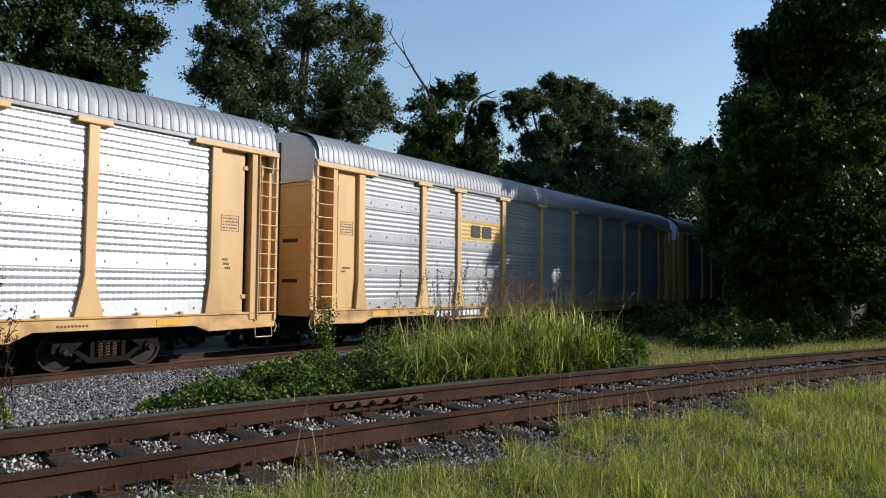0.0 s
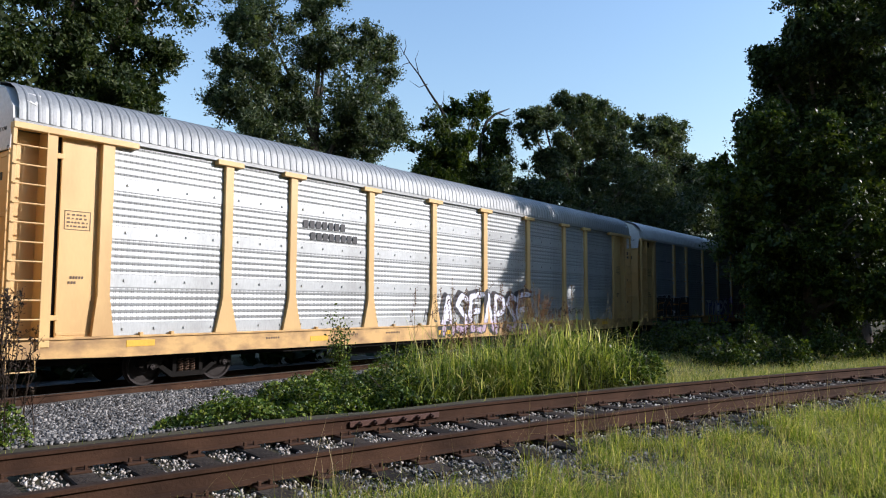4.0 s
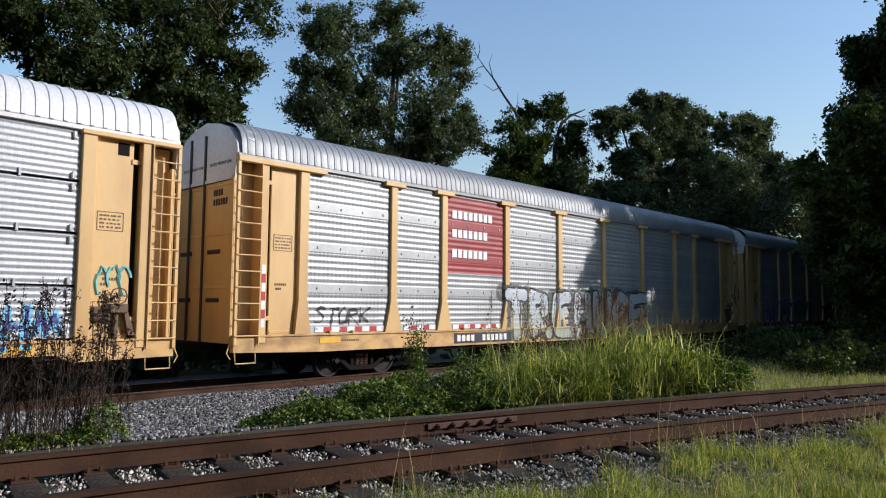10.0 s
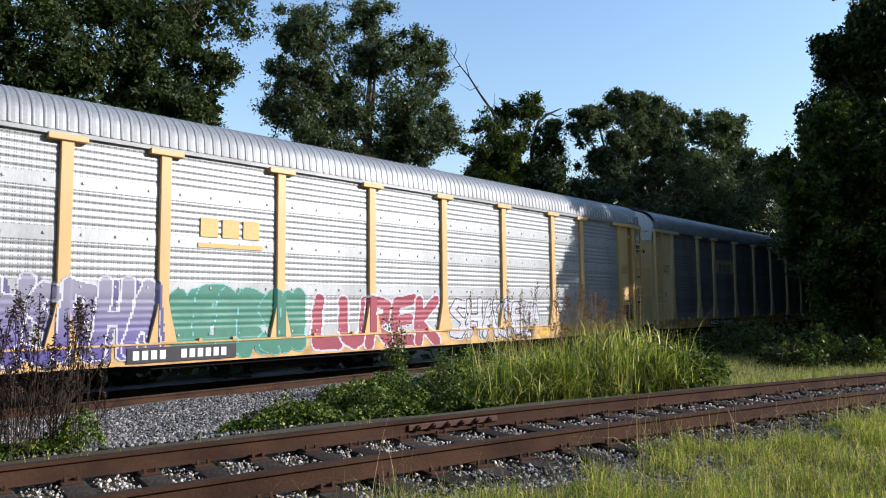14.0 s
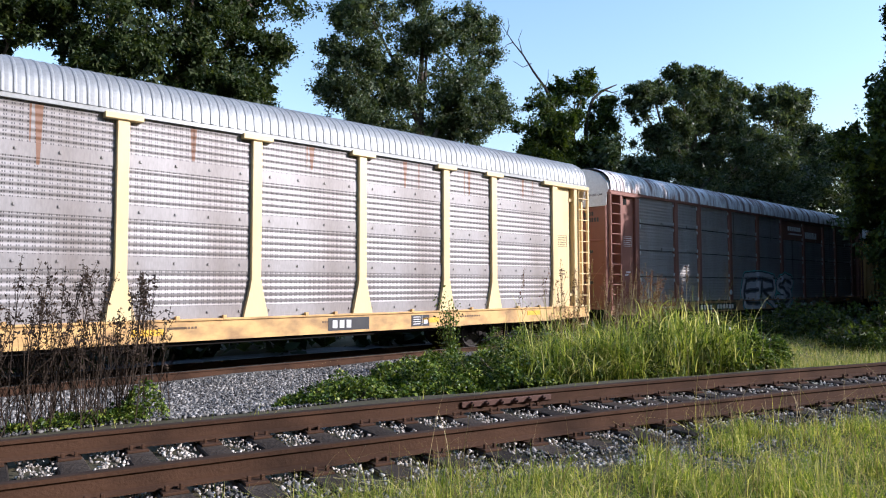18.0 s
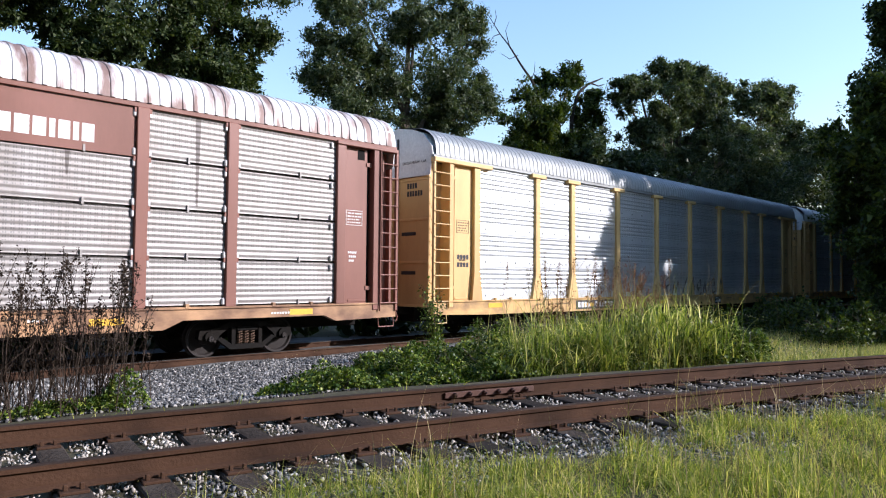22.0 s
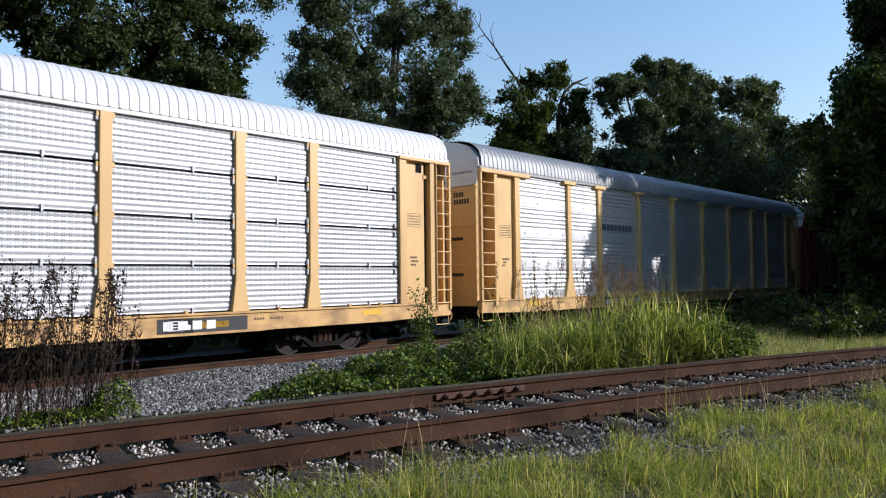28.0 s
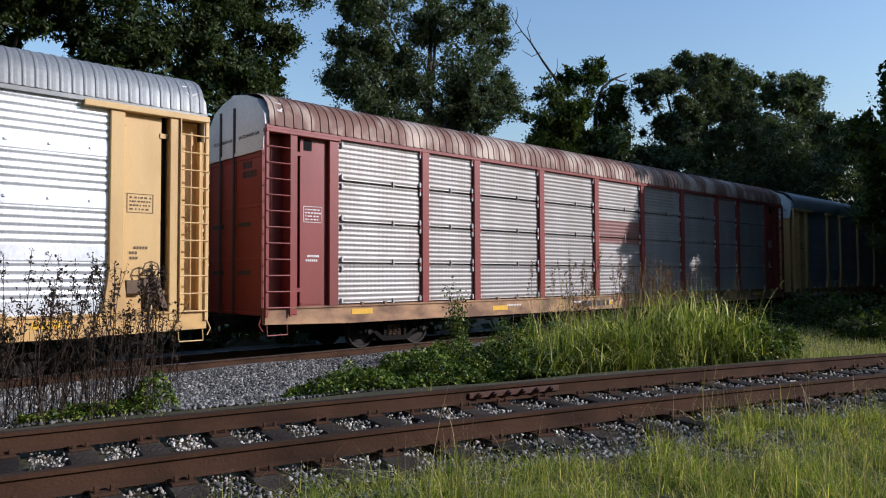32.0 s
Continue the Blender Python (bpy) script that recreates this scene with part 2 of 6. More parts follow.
PALE_STONE = leafy("pale_stone", [(0.0, (0.09, 0.08, 0.07)), (0.4, (0.28, 0.25, 0.215)), (0.75, (0.48, 0.43, 0.37)), (1.0, (0.74, 0.68, 0.59))], 0.9, 0.0)
LEAF = leafy("tree_leaf", [(0.0, (0.010, 0.020, 0.005)), (0.5, (0.026, 0.044, 0.011)), (0.88, (0.062, 0.082, 0.024)), (1.0, (0.105, 0.118, 0.036))], 0.55, 0.25)
LEAF_GREY = leafy("oak_leaf", [(0.0, (0.020, 0.034, 0.015)), (0.5, (0.050, 0.072, 0.034)), (0.9, (0.110, 0.130, 0.066)), (1.0, (0.165, 0.175, 0.095))], 0.45, 0.28)
VINE_LEAF = leafy("vine_leaf", [(0.0, (0.012, 0.024, 0.004)), (0.5, (0.030, 0.052, 0.008)), (1.0, (0.100, 0.125, 0.020))], 0.45, 0.25)
BUSH_LEAF = leafy("bush_leaf", [(0.0, (0.012, 0.028, 0.004)), (0.5, (0.052, 0.096, 0.011)), (0.85, (0.165, 0.215, 0.030)), (1.0, (0.320, 0.340, 0.065))], 0.40, 0.18)
GRASS = leafy("grass_blade", [(0.0, (0.050, 0.080, 0.010)), (0.45, (0.200, 0.258, 0.040)), (0.8, (0.450, 0.420, 0.105)), (1.0, (0.740, 0.610, 0.310))], 0.6, 0.4)
REED = leafy("tall_grass_blade", [(0.0, (0.022, 0.042, 0.005)), (0.4, (0.130, 0.190, 0.024)), (0.8, (0.420, 0.430, 0.090)), (1.0, (0.800, 0.690, 0.330))], 0.45, 0.36)
DRY_GRASS = leafy("dry_grass_blade", [(0.0, (0.09, 0.13, 0.03)), (0.4, (0.20, 0.23, 0.06)), (0.75, (0.36, 0.33, 0.12)), (1.0, (0.55, 0.45, 0.24))], 0.65, 0.3)
STRAW = leafy("dry_stem", [(0.0, (0.22, 0.16, 0.08)), (1.0, (0.42, 0.34, 0.18))], 0.7, 0.2)
SEED = leafy("dark_seed_head", [(0.0, (0.020, 0.014, 0.010)), (1.0, (0.060, 0.040, 0.026))], 0.8, 0.1)
REDSEED = leafy("red_brown_seed_head", [(0.0, (0.08, 0.03, 0.02)), (1.0, (0.17, 0.07, 0.04))], 0.8, 0.2)


def paint(name, c):
    if name not in MATS:
        surf(name, c, tuple(v * 0.6 for v in c), 0.5, 0.0, 1.5, 20, 0.4, 0.02)
    return MATS[name]


# ---- mesh helpers ----
class Mesh:
    """Collects vertices and faces, then becomes one mesh."""

    def __init__(self):
        self.v, self.f = [], []

    def quad_strip(self, a, b):
        n = len(self.v)
        self.v += list(a) + list(b)
        k = len(a)
        self.f += [(n + i, n + i + 1, n + k + i + 1, n + k + i) for i in range(k - 1)]

    def box(self, x0, x1, y0, y1, z0, z1, c=0.0):
        """A box, its twelve edges chamfered by c."""
        n = len(self.v)
        if c <= 0:
            self.v += [(x, y, z) for x in (x0, x1) for y in (y0, y1) for z in (z0, z1)]
            self.f += [tuple(n + i for i in q) for q in ((0, 1, 3, 2), (4, 6, 7, 5), (0, 4, 5, 1), (2, 3, 7, 6), (0, 2, 6, 4), (1, 5, 7, 3))]
            return
        bm = bmesh.new()
        bmesh.ops.create_cube(bm, size=1, matrix=Matrix.LocRotScale(((x0 + x1) / 2, (y0 + y1) / 2, (z0 + z1) / 2), None, (x1 - x0, y1 - y0, z1 - z0)))
        bmesh.ops.bevel(bm, geom=bm.edges[:], offset=c, segments=1, affect="EDGES")
        bm.verts.index_update()
        self.v += [tuple(w.co) for w in bm.verts]
        self.f += [tuple(n + w.index for w in g.verts) for g in bm.faces]
        bm.free()

    def prism(self, outline, y0, y1):
        """An outline in x and z, drawn out along y."""
        n, k = len(self.v), len(outline)
        self.v += [(x, y0, z) for x, z in outline] + [(x, y1, z) for x, z in outline]
        self.f += [tuple(n + i for i in range(k)), tuple(n + k + i for i in reversed(range(k)))]
        self.f += [(n + i, n + k + i, n + k + (i + 1) % k, n + (i + 1) % k) for i in range(k)]

    def tube(self, path, radii, sides=6, cap=True):
        n, k = len(self.v), len(path)
        path = [Vector(p) for p in path]
        for i, p in enumerate(path):
            d = (path[min(i + 1, k - 1)] - path[max(i - 1, 0)]).normalized()
            u = d.orthogonal().normalized() if i == 0 else (u - d * u.dot(d)).normalized()
            w = d.cross(u)
            for s in range(sides):
                a = 2 * math.pi * s / sides
                self.v.append(tuple(p + (u * math.cos(a) + w * math.sin(a)) * radii[i]))
        for i in range(k - 1):
            for s in range(sides):
                t = (s + 1) % sides
                self.f.append((n + i * sides + s, n + i * sides + t, n + (i + 1) * sides + t, n + (i + 1) * sides + s))
        if cap:
            self.f += [tuple(n + s for s in reversed(range(sides))), tuple(n + (k - 1) * sides + s for s in range(sides))]

    def lathe(self, profile, centre, sides=20):
        """A ring of (radius, offset along y) turned about the y axis."""
        n, k = len(self.v), len(profile)
        for s in range(sides):
            a = 2 * math.pi * s / sides
            self.v += [(centre[0] + r * math.cos(a), centre[1] + o, centre[2] + r * math.sin(a)) for r, o in profile]
        for s in range(sides):
            t = (s + 1) % sides
            self.f += [(n + s * k + i, n + s * k + i + 1, n + t * k + i + 1, n + t * k + i) for i in range(k - 1)]

    def mesh(self, name, mat, smooth=False):
        me = bpy.data.meshes.new(name)
        me.from_pydata(self.v, [], self.f)
        if mat:
            me.materials.append(mat)
        bm = bmesh.new()
        bm.from_mesh(me)
        bmesh.ops.recalc_face_normals(bm, faces=bm.faces)
        bm.to_mesh(me)
        bm.free()
        if smooth:
            me.polygons.foreach_set("use_smooth", [True] * len(me.polygons))
        me.update()
        return me


def bulk(name, verts, faces, mat):
    """One mesh from arrays of many like pieces; faces all have the same number of corners."""
    me = bpy.data.meshes.new(name)
    nf, k = faces.shape
    me.vertices.add(len(verts))
    me.vertices.foreach_set("co", np.ascontiguousarray(verts, np.float32).ravel())
    me.loops.add(nf * k)
    me.loops.foreach_set("vertex_index", np.ascontiguousarray(faces, np.int32).ravel())
    me.polygons.add(nf)
    me.polygons.foreach_set("loop_start", np.arange(0, nf * k, k, dtype=np.int32))
    me.polygons.foreach_set("loop_total", np.full(nf, k, np.int32))
    me.materials.append(mat)
    me.update(calc_edges=True)
    me.validate()
    return me


def part(name, me, parent, label="", at=(0, 0, 0)):
    ob = new(name, me)
    ob.parent = parent
    ob.location = at
    if label:
        tagged(ob, label)
    return ob


def thing(name, label, category, at=(0, 0, 0), group="", kind="", data=None):
    ob = new(name, data)
    ob.location = at
    return tagged(ob, label, category, group, kind)


rng = np.random.default_rng(7)


def leaf_mesh(name, centres, size, mat, droop=0.0, spread=0.35, seed=1, slim=0.55, simple=False):
    """Folded kite-shaped leaves at the given places, turned every way."""
    r = np.random.default_rng(seed)
    n = len(centres)
    d = r.normal(size=(n, 3))
    d[:, 2] -= droop
    d /= np.linalg.norm(d, axis=1)[:, None]
    up = r.normal(size=(n, 3)) * 0.8 + (0, 0, 1.0)
    s = np.cross(d, up)
    s /= np.linalg.norm(s, axis=1)[:, None] + 1e-9
    nr = np.cross(s, d)
    L = (size * (1 + spread * r.normal(size=n)).clip(0.4, 1.8))[:, None]
    if simple:
        # far leaves: one pointed face each
        v = np.stack([centres + s * L * 0.36, centres + d * L, centres - s * L * 0.36], 1).reshape(-1, 3)
        return bulk(name, v, np.arange(n)[:, None] * 3 + np.array([0, 1, 2]), mat)
    base = centres
    tip = centres + d * L
    mid = centres + d * L * 0.45
    left = mid + s * L * slim * 0.5 + nr * L * 0.10
    right = mid - s * L * slim * 0.5 + nr * L * 0.10
    v = np.stack([base, left, tip, right], 1).reshape(-1, 3)
    q = np.arange(n)[:, None] * 4
    f = np.concatenate([q + (0, 1, 2), q + (0, 2, 3)])
    return bulk(name, v, f, mat)


def blade_mesh(name, roots, height, width, lean, mat, seed=1, segs=3, wind=(0, 0), droop=0.35):
    """Tapering blades that bend over."""
    r = np.random.default_rng(seed)
    n = len(roots)
    h = (height * (1 + 0.35 * r.normal(size=n))).clip(np.mean(height) * 0.25, None)
    a = r.uniform(0, 2 * np.pi, n)
    bend = np.abs(r.normal(size=n)) * lean
    dirx, diry = np.cos(a) + wind[0], np.sin(a) + wind[1]
    face = r.uniform(0, 2 * np.pi, n)
    sx, sy = np.cos(face), np.sin(face)
    w = width * (0.6 + 0.8 * r.random(n))
    rows = []
    for i in range(segs + 1):
        t = i / segs
        ww = w * (1 - t) ** 0.7 * 0.5
        out = bend * h * t ** 2
        z = h * (t - droop * np.minimum(bend, 1.6) * t ** 2.5)
        c = np.stack([roots[:, 0] + dirx * out, roots[:, 1] + diry * out, roots[:, 2] + z], 1)
        o = np.stack([sx * ww, sy * ww, 0 * ww], 1)
        rows += [c - o, c + o]
    v = np.stack(rows, 1).reshape(-1, 3)
    k = 2 * (segs + 1)
    q = np.arange(n)[:, None] * k
    f = np.concatenate([q + (2 * i, 2 * i + 1, 2 * i + 3, 2 * i + 2) for i in range(segs)])
    return bulk(name, v, f, mat)


# ---- ground and tracks ----
def line_y(x):
    """The middle of the near track: a gentle curve, straight past its ends."""
    x = np.asarray(x, float)
    xc = np.clip(x, -2, 22)
    return 6.36 - 0.195 * xc - 0.0062 * xc ** 2 + (x - xc) * (-0.195 - 0.0124 * xc)


def off_line(x, y):
    """Distance from the middle of the near track, more than nought towards the train."""
    slope = -0.195 - 0.0124 * np.clip(x, -2, 22)
    return (y - line_y(x)) / np.sqrt(1 + slope ** 2)


def smooth(a, b, t):
    t = np.clip((t - a) / (b - a), 0, 1)
    return t * t * (3 - 2 * t)


def ground_z(x, y):
    x, y = np.asarray(x, float), np.asarray(y, float)
    d = off_line(x, y)
    z = 0.35 + (-0.52) * smooth(1.3, 5.5, d)
    z = z - 0.075 * (1 - smooth(1.3, 2.0, np.abs(d)))
    z = z - 0.12 * smooth(1.3, 3.0, -d)
    z = z - 0.10 * smooth(19, 24, y)
    return z + 0.025 * np.sin(x * 1.3 + 0.7 * y) * np.cos(y * 1.1 - 0.4 * x) * smooth(1.6, 2.6, np.abs(d))


def grid_mesh(name, xs, ys, mat, lift=0.0):
    X, Y = np.meshgrid(xs, ys, indexing="ij")
    Z = ground_z(X, Y) + lift
    v = np.stack([X, Y, Z], -1).reshape(-1, 3)
    nx, ny = len(xs), len(ys)
    i, j = np.meshgrid(np.arange(nx - 1), np.arange(ny - 1), indexing="ij")
    a = (i * ny + j).ravel()[:, None]
    return bulk(name, v, a + np.array([0, ny, ny + 1, 1]), mat)


xs = np.concatenate([[-900, -300, -100, -50], np.arange(-24, 80, 0.5), [90, 130, 300, 900]])
ys = np.concatenate([[-900, -300, -100, -40], np.arange(-14, 34, 0.4), [40, 60, 120, 300, 900]])
ground = thing("ground", "uneven brown soil under grass, weeds and gravel", "ground", kind="structure", data=grid_mesh("ground", xs, ys, SOIL))

RAIL_PROFILE = [(-0.075, 0.0), (0.075, 0.0), (0.075, 0.012), (0.012, 0.03), (0.010, 0.125), (0.035, 0.135), (0.037, 0.165), (0.030, 0.172), (-0.030, 0.172), (-0.037, 0.165), (-0.035, 0.135), (-0.010, 0.125), (-0.012, 0.03), (-0.075, 0.012)]


def rail_mesh(name, pts, foot, head=None):
    """A rail of true section swept along points of the plan; foot is the height of its base."""
    m = Mesh()
    k = len(RAIL_PROFILE)
    for i, (x, y) in enumerate(pts):
        a, b = pts[max(i - 1, 0)], pts[min(i + 1, len(pts) - 1)]
        d = Vector((b[0] - a[0], b[1] - a[1])).normalized()
        m.v += [(x - d.y * o, y + d.x * o, foot + z) for o, z in RAIL_PROFILE]
        if i:
            n = (i - 1) * k
            m.f += [(n + s, n + (s + 1) % k, n + k + (s + 1) % k, n + k + s) for s in range(k)]
    m.f += [tuple(range(k)), tuple(range((len(pts) - 1) * k, len(pts) * k))]
    me = m.mesh(name, RAIL_RUST)
    me.materials.append(head or RAIL_HEAD)
    top = foot + 0.168
    for p in me.polygons:
        if p.center.z > top and abs(p.normal.z) > 0.7:
            p.material_index = 1
    return me


near_track = thing("railway_track", "rusty unused siding track on dark wooden ties", "railway track")
for side, nm in ((0.755, "rail"), (-0.755, "rail")):
    px = np.arange(-14, 60, 0.5)
    py = line_y(px)
    sl = np.gradient(py, px)
    nn = np.sqrt(1 + sl ** 2)
    pts = list(zip((px - side * sl / nn).tolist(), (py + side / nn).tolist()))
    part(nm, rail_mesh("rail", pts, 0.352), near_track, "rusty brown rail, worn smooth on top")
m = Mesh()
m.box(-1.3, 1.3, -0.115, 0.115, -0.16, 0.0, 0.012)
tie_me = m.mesh("tie", TIE_WOOD)
m = Mesh()
m.box(-0.18, 0.18, -0.09, 0.09, 0.0, 0.022, 0.004)
for sx in (-0.12, 0.12):
    for sy in (-0.05, 0.05):
        m.box(sx - 0.014, sx + 0.014, sy - 0.014, sy + 0.014, 0.018, 0.062, 0.004)
plate_me = m.mesh("tie_plate", RAIL_RUST)
TIES = []
x = -6.0
while x < 30:
    y = float(line_y(x))
    sl = -0.195 - 0.0124 * min(max(x, -2), 22)
    a = math.atan2(1, -sl) + random.uniform(-0.03, 0.03)
    t = part("tie", tie_me, near_track, at=(x + random.uniform(-0.03, 0.03), y + random.uniform(-0.05, 0.05), 0.33 + random.uniform(-0.012, 0.008)))
    t.rotation_euler = (0, random.uniform(-0.006, 0.006), a)
    TIES.append((x, y))
    for o in (-0.755, 0.755):
        part("tie_plate", plate_me, t, at=(o, 0, 0))
    x += 0.53 * math.cos(math.atan(sl)) + random.uniform(-0.03, 0.03)


def along_line(x, side):
    sl = -0.195 - 0.0124 * min(max(x, -2), 22)
    n = math.hypot(1, sl)
    return x - side * sl / n, float(line_y(x)) + side / n, math.atan(sl)


# the bolted joint of the far rail
m = Mesh()
m.box(-0.63, 0.63, -0.042, -0.018, 0.045, 0.112, 0.006)
m.box(-0.63, 0.63, 0.018, 0.055, 0.035, 0.125, 0.008)
for i in range(6):
    bx = -0.5 + 0.2 * i
    m.tube([(bx, -0.038, 0.08), (bx, -0.085, 0.08)], [0.030, 0.028], 6)
    m.tube([(bx, -0.080, 0.08), (bx, -0.115, 0.08)], [0.015, 0.014], 6)
jx, jy, ja = along_line(6.25, 0.755)
j = part("joint_bar", m.mesh("joint_bar", paint("reddish_rust", (0.085, 0.036, 0.022))), near_track, "dark reddish bolted joint bar", (jx, jy, 0.352))
j.rotation_euler = (0, 0, ja)

train_track = thing("railway_track", "rusty main line track in grey crushed stone", "railway track", (0, 14.0, 0))
train_track.rotation_euler = (0, 0, radians(-0.5))
for yy in (0.77, 2.28):
    part("rail", rail_mesh("rail", [(xx, yy) for xx in np.arange(-60, 141, 20)], -0.172, POLISHED), train_track, "rusty brown rail with a bright worn top")
m = Mesh()
m.box(-0.12, 0.12, -1.3, 1.3, -0.16, 0.0, 0.012)
tie2 = m.mesh("tie", TIE_WOOD)
for i in range(110):
    part("tie", tie2, train_track, at=(-12 + i * 0.53, 1.525, -0.195 + random.uniform(-0.006, 0.006)))

# crushed stone bed of the train track, and the stones that lie on it and between the ties
bed = thing("ballast_bed", "bed of grey crushed stone under the tracks", "gravel", kind="structure",
            data=grid_mesh("ballast_bed", np.arange(-22, 60, 0.5), np.arange(9.6, 19.2, 0.4), GRAVEL_BED, 0.012))


def stones(name, pos, size, seed, mat=None):
    r = np.random.default_rng(seed)
    n = len(pos)
    base = np.array([(1, 0, 0), (0, 1, 0), (-1, 0, 0), (0, -1, 0), (0, 0, 1), (0, 0, -1)], float)
    jit = base[None] * (0.55 + 0.7 * r.random((n, 6, 1))) + r.normal(size=(n, 6, 3)) * 0.18
    q = r.normal(size=(n, 3, 3))
    q = np.linalg.qr(q)[0]
    sz = (size * (0.55 + 0.9 * r.random(n)))[:, None, None]
    v = np.einsum("nij,nkj->nki", q, jit * sz * np.array([1.0, 0.8, 0.65])) + pos[:, None]
    f = np.array([(0, 1, 4), (1, 2, 4), (2, 3, 4), (3, 0, 4), (1, 0, 5), (2, 1, 5), (3, 2, 5), (0, 3, 5)])
    faces = (np.arange(n)[:, None, None] * 6 + f[None]).reshape(-1, 3)
    return bulk(name, v.reshape(-1, 3), faces, mat or STONE)


def scatter(n, x0, x1, y0, y1, keep, seed, lift=0.01):
    r = np.random.default_rng(seed)
    x, y = r.uniform(x0, x1, n), r.uniform(y0, y1, n)
    ok = keep(x, y, r)
    x, y = x[ok], y[ok]
    return np.stack([x, y, ground_z(x, y) + lift], 1)


near_bed = scatter(80000, 0.5, 16, -1.5, 8, lambda x, y, r: (np.abs(off_line(x, y)) < 1.15) | ((off_line(x, y) < -0.9) & (off_line(x, y) > -2.15 + 0.5 * np.sin(x * 1.7))), 3, 0.0)
near_bed[:, 2] += np.random.default_rng(8).uniform(0.0, 0.058, len(near_bed)) * (np.abs(off_line(near_bed[:, 0], near_bed[:, 1])) < 1.5)
near_ties = np.array(TIES)
sl = -0.195 - 0.0124 * np.clip(near_bed[:, 0], -2, 22)
gap = np.abs(((near_bed[:, None, 0] - near_ties[None, :, 0]) + (near_bed[:, None, 1] - near_ties[None, :, 1]) * sl[:, None]) / np.sqrt(1 + sl ** 2)[:, None]).min(1)
on_tie = (gap < 0.135) & (np.abs(off_line(near_bed[:, 0], near_bed[:, 1])) < 1.32)
near_bed = near_bed[~on_tie]
inside = np.abs(off_line(near_bed[:, 0], near_bed[:, 1])) < 1.0
thing("ballast_stones", "loose pale crushed stones between the dark ties", "gravel", kind="stuff", data=stones("ballast_stones", near_bed[inside], 0.0195, 4, PALE_STONE))
thing("ballast_stones", "grey crushed stones along the foot of the siding", "gravel", kind="stuff", data=stones("ballast_stones", near_bed[~inside], 0.024, 14, STONE))
far_bed = scatter(30000, 0.5, 13.5, 8.4, 14.4, lambda x, y, r: (off_line(x, y) > 1.2), 5, 0.015)
thing("ballast_stones", "bank of grey crushed stones beside the main line", "gravel", kind="stuff", data=stones("ballast_stones", far_bed, 0.036, 6))


# ---- the train ----
LEN, WID = 27.43, 3.05
POSTS = (4.66, 6.59, 9.43, 12.30, 15.13, 18.0, 20.84, 22.77)
EDGES = (1.9, *POSTS, LEN - 1.9)
LOW, HIGH, SILL = 1.13, 5.06, 0.68
CACHE = {}
HEADING = -0.5


def on_line(u):
    """The pose of a car whose leading end has gone u metres along the main line."""
    return pose(0, 14.0, 0, 0, 0, HEADING) @ Matrix.Translation((u, 0, 0))



def ribs(kind):
    """Outline (z, y) of a side sheet from its foot to its head: y is how far it lies behind the posts' face."""
    out, z = [], LOW
    rows = {"a": 4, "b": 4, "c": 4}[kind]
    pitch = {"a": 0.142, "b": 0.115, "c": 0.135}[kind]
    flat = {"a": 0.27, "b": 0.035, "c": 0.20}[kind]
    step = (HIGH - LOW) / rows
    for i in range(rows):
        top = LOW + (i + 1) * step
        z = LOW + i * step
        if kind == "b":
            out += [(z, 0.17), (z + 0.032, 0.17), (z + 0.034, 0.10)]
        else:
            out += [(z, 0.081), (z + flat, 0.083)]
        z += flat
        n = int((top - z) / pitch)
        p = (top - z - 0.01) / n
        for k in range(n):
            a = z + k * p
            swell = 0.0048 if kind == "b" else 0.0062
            out += [(a + p * f, 0.0905 + swell * math.sin(2 * math.pi * f)) for f in (0.02, 0.14, 0.26, 0.38, 0.50, 0.62, 0.74, 0.86)]
    out.append((HIGH, 0.08))
    return out


def side_y(kind):
    zs, yy = zip(*ribs(kind))
    return lambda z: np.interp(z, zs, yy)


def cached(key, make):
    if key not in CACHE:
        CACHE[key] = make()
    return CACHE[key]


def sheet_me(width, kind, mat):
    def make():
        m = Mesh()
        pr = ribs(kind)
        m.quad_strip([(0, y, z) for z, y in pr], [(width, y, z) for z, y in pr])
        step = (HIGH - LOW) / 4
        n = max(2, round(width / 0.72))
        for i in range(4):
            z = LOW + i * step + (0.13 if kind == "a" else 0.10 if kind == "c" else 0.05)
            for k in range(n):
                bx = width * (k + 0.5) / n
                if kind == "b" and k != n // 2:
                    continue
                h = 0.022 if kind != "b" else 0.07
                m.box(bx - 0.02, bx + 0.02, 0.055, 0.09, z - h, z + h)
        return m.mesh("side_sheet", mat)
    return cached(("sheet", round(width, 3), kind, mat.name), make)


def post_me(style, mat):
    def make():
        m = Mesh()
        if style == "t":
            m.box(-0.115, 0.115, 0.0, 0.16, 1.9, 4.98, 0.012)
            m.prism([(-0.115, 1.92), (0.115, 1.92), (0.15, 1.72), (0.29, 1.13), (-0.29, 1.13), (-0.15, 1.72)], -0.005, 0.16)
            m.box(-0.36, 0.36, -0.05, 0.12, 4.965, 5.085, 0.012)
        else:
            m.box(-0.12, 0.12, 0.0, 0.16, 1.75 if style == "s" else 1.12, HIGH, 0.012)
            if style == "s":
                m.prism([(-0.12, 1.77), (0.12, 1.77), (0.2, 1.13), (-0.2, 1.13)], -0.005, 0.16)
        if style != "t":
            for k in range(4):
                z = LOW + 0.02 + (k + 1) * (HIGH - LOW) / 4 * 0.98
                for bx in (-0.145, 0.145):
                    m.box(bx - 0.03, bx + 0.03, 0.03, 0.08, z - 0.05, z + 0.05, 0.006)
        return m.mesh("post", mat)
    return cached(("post", style, mat.name), make)


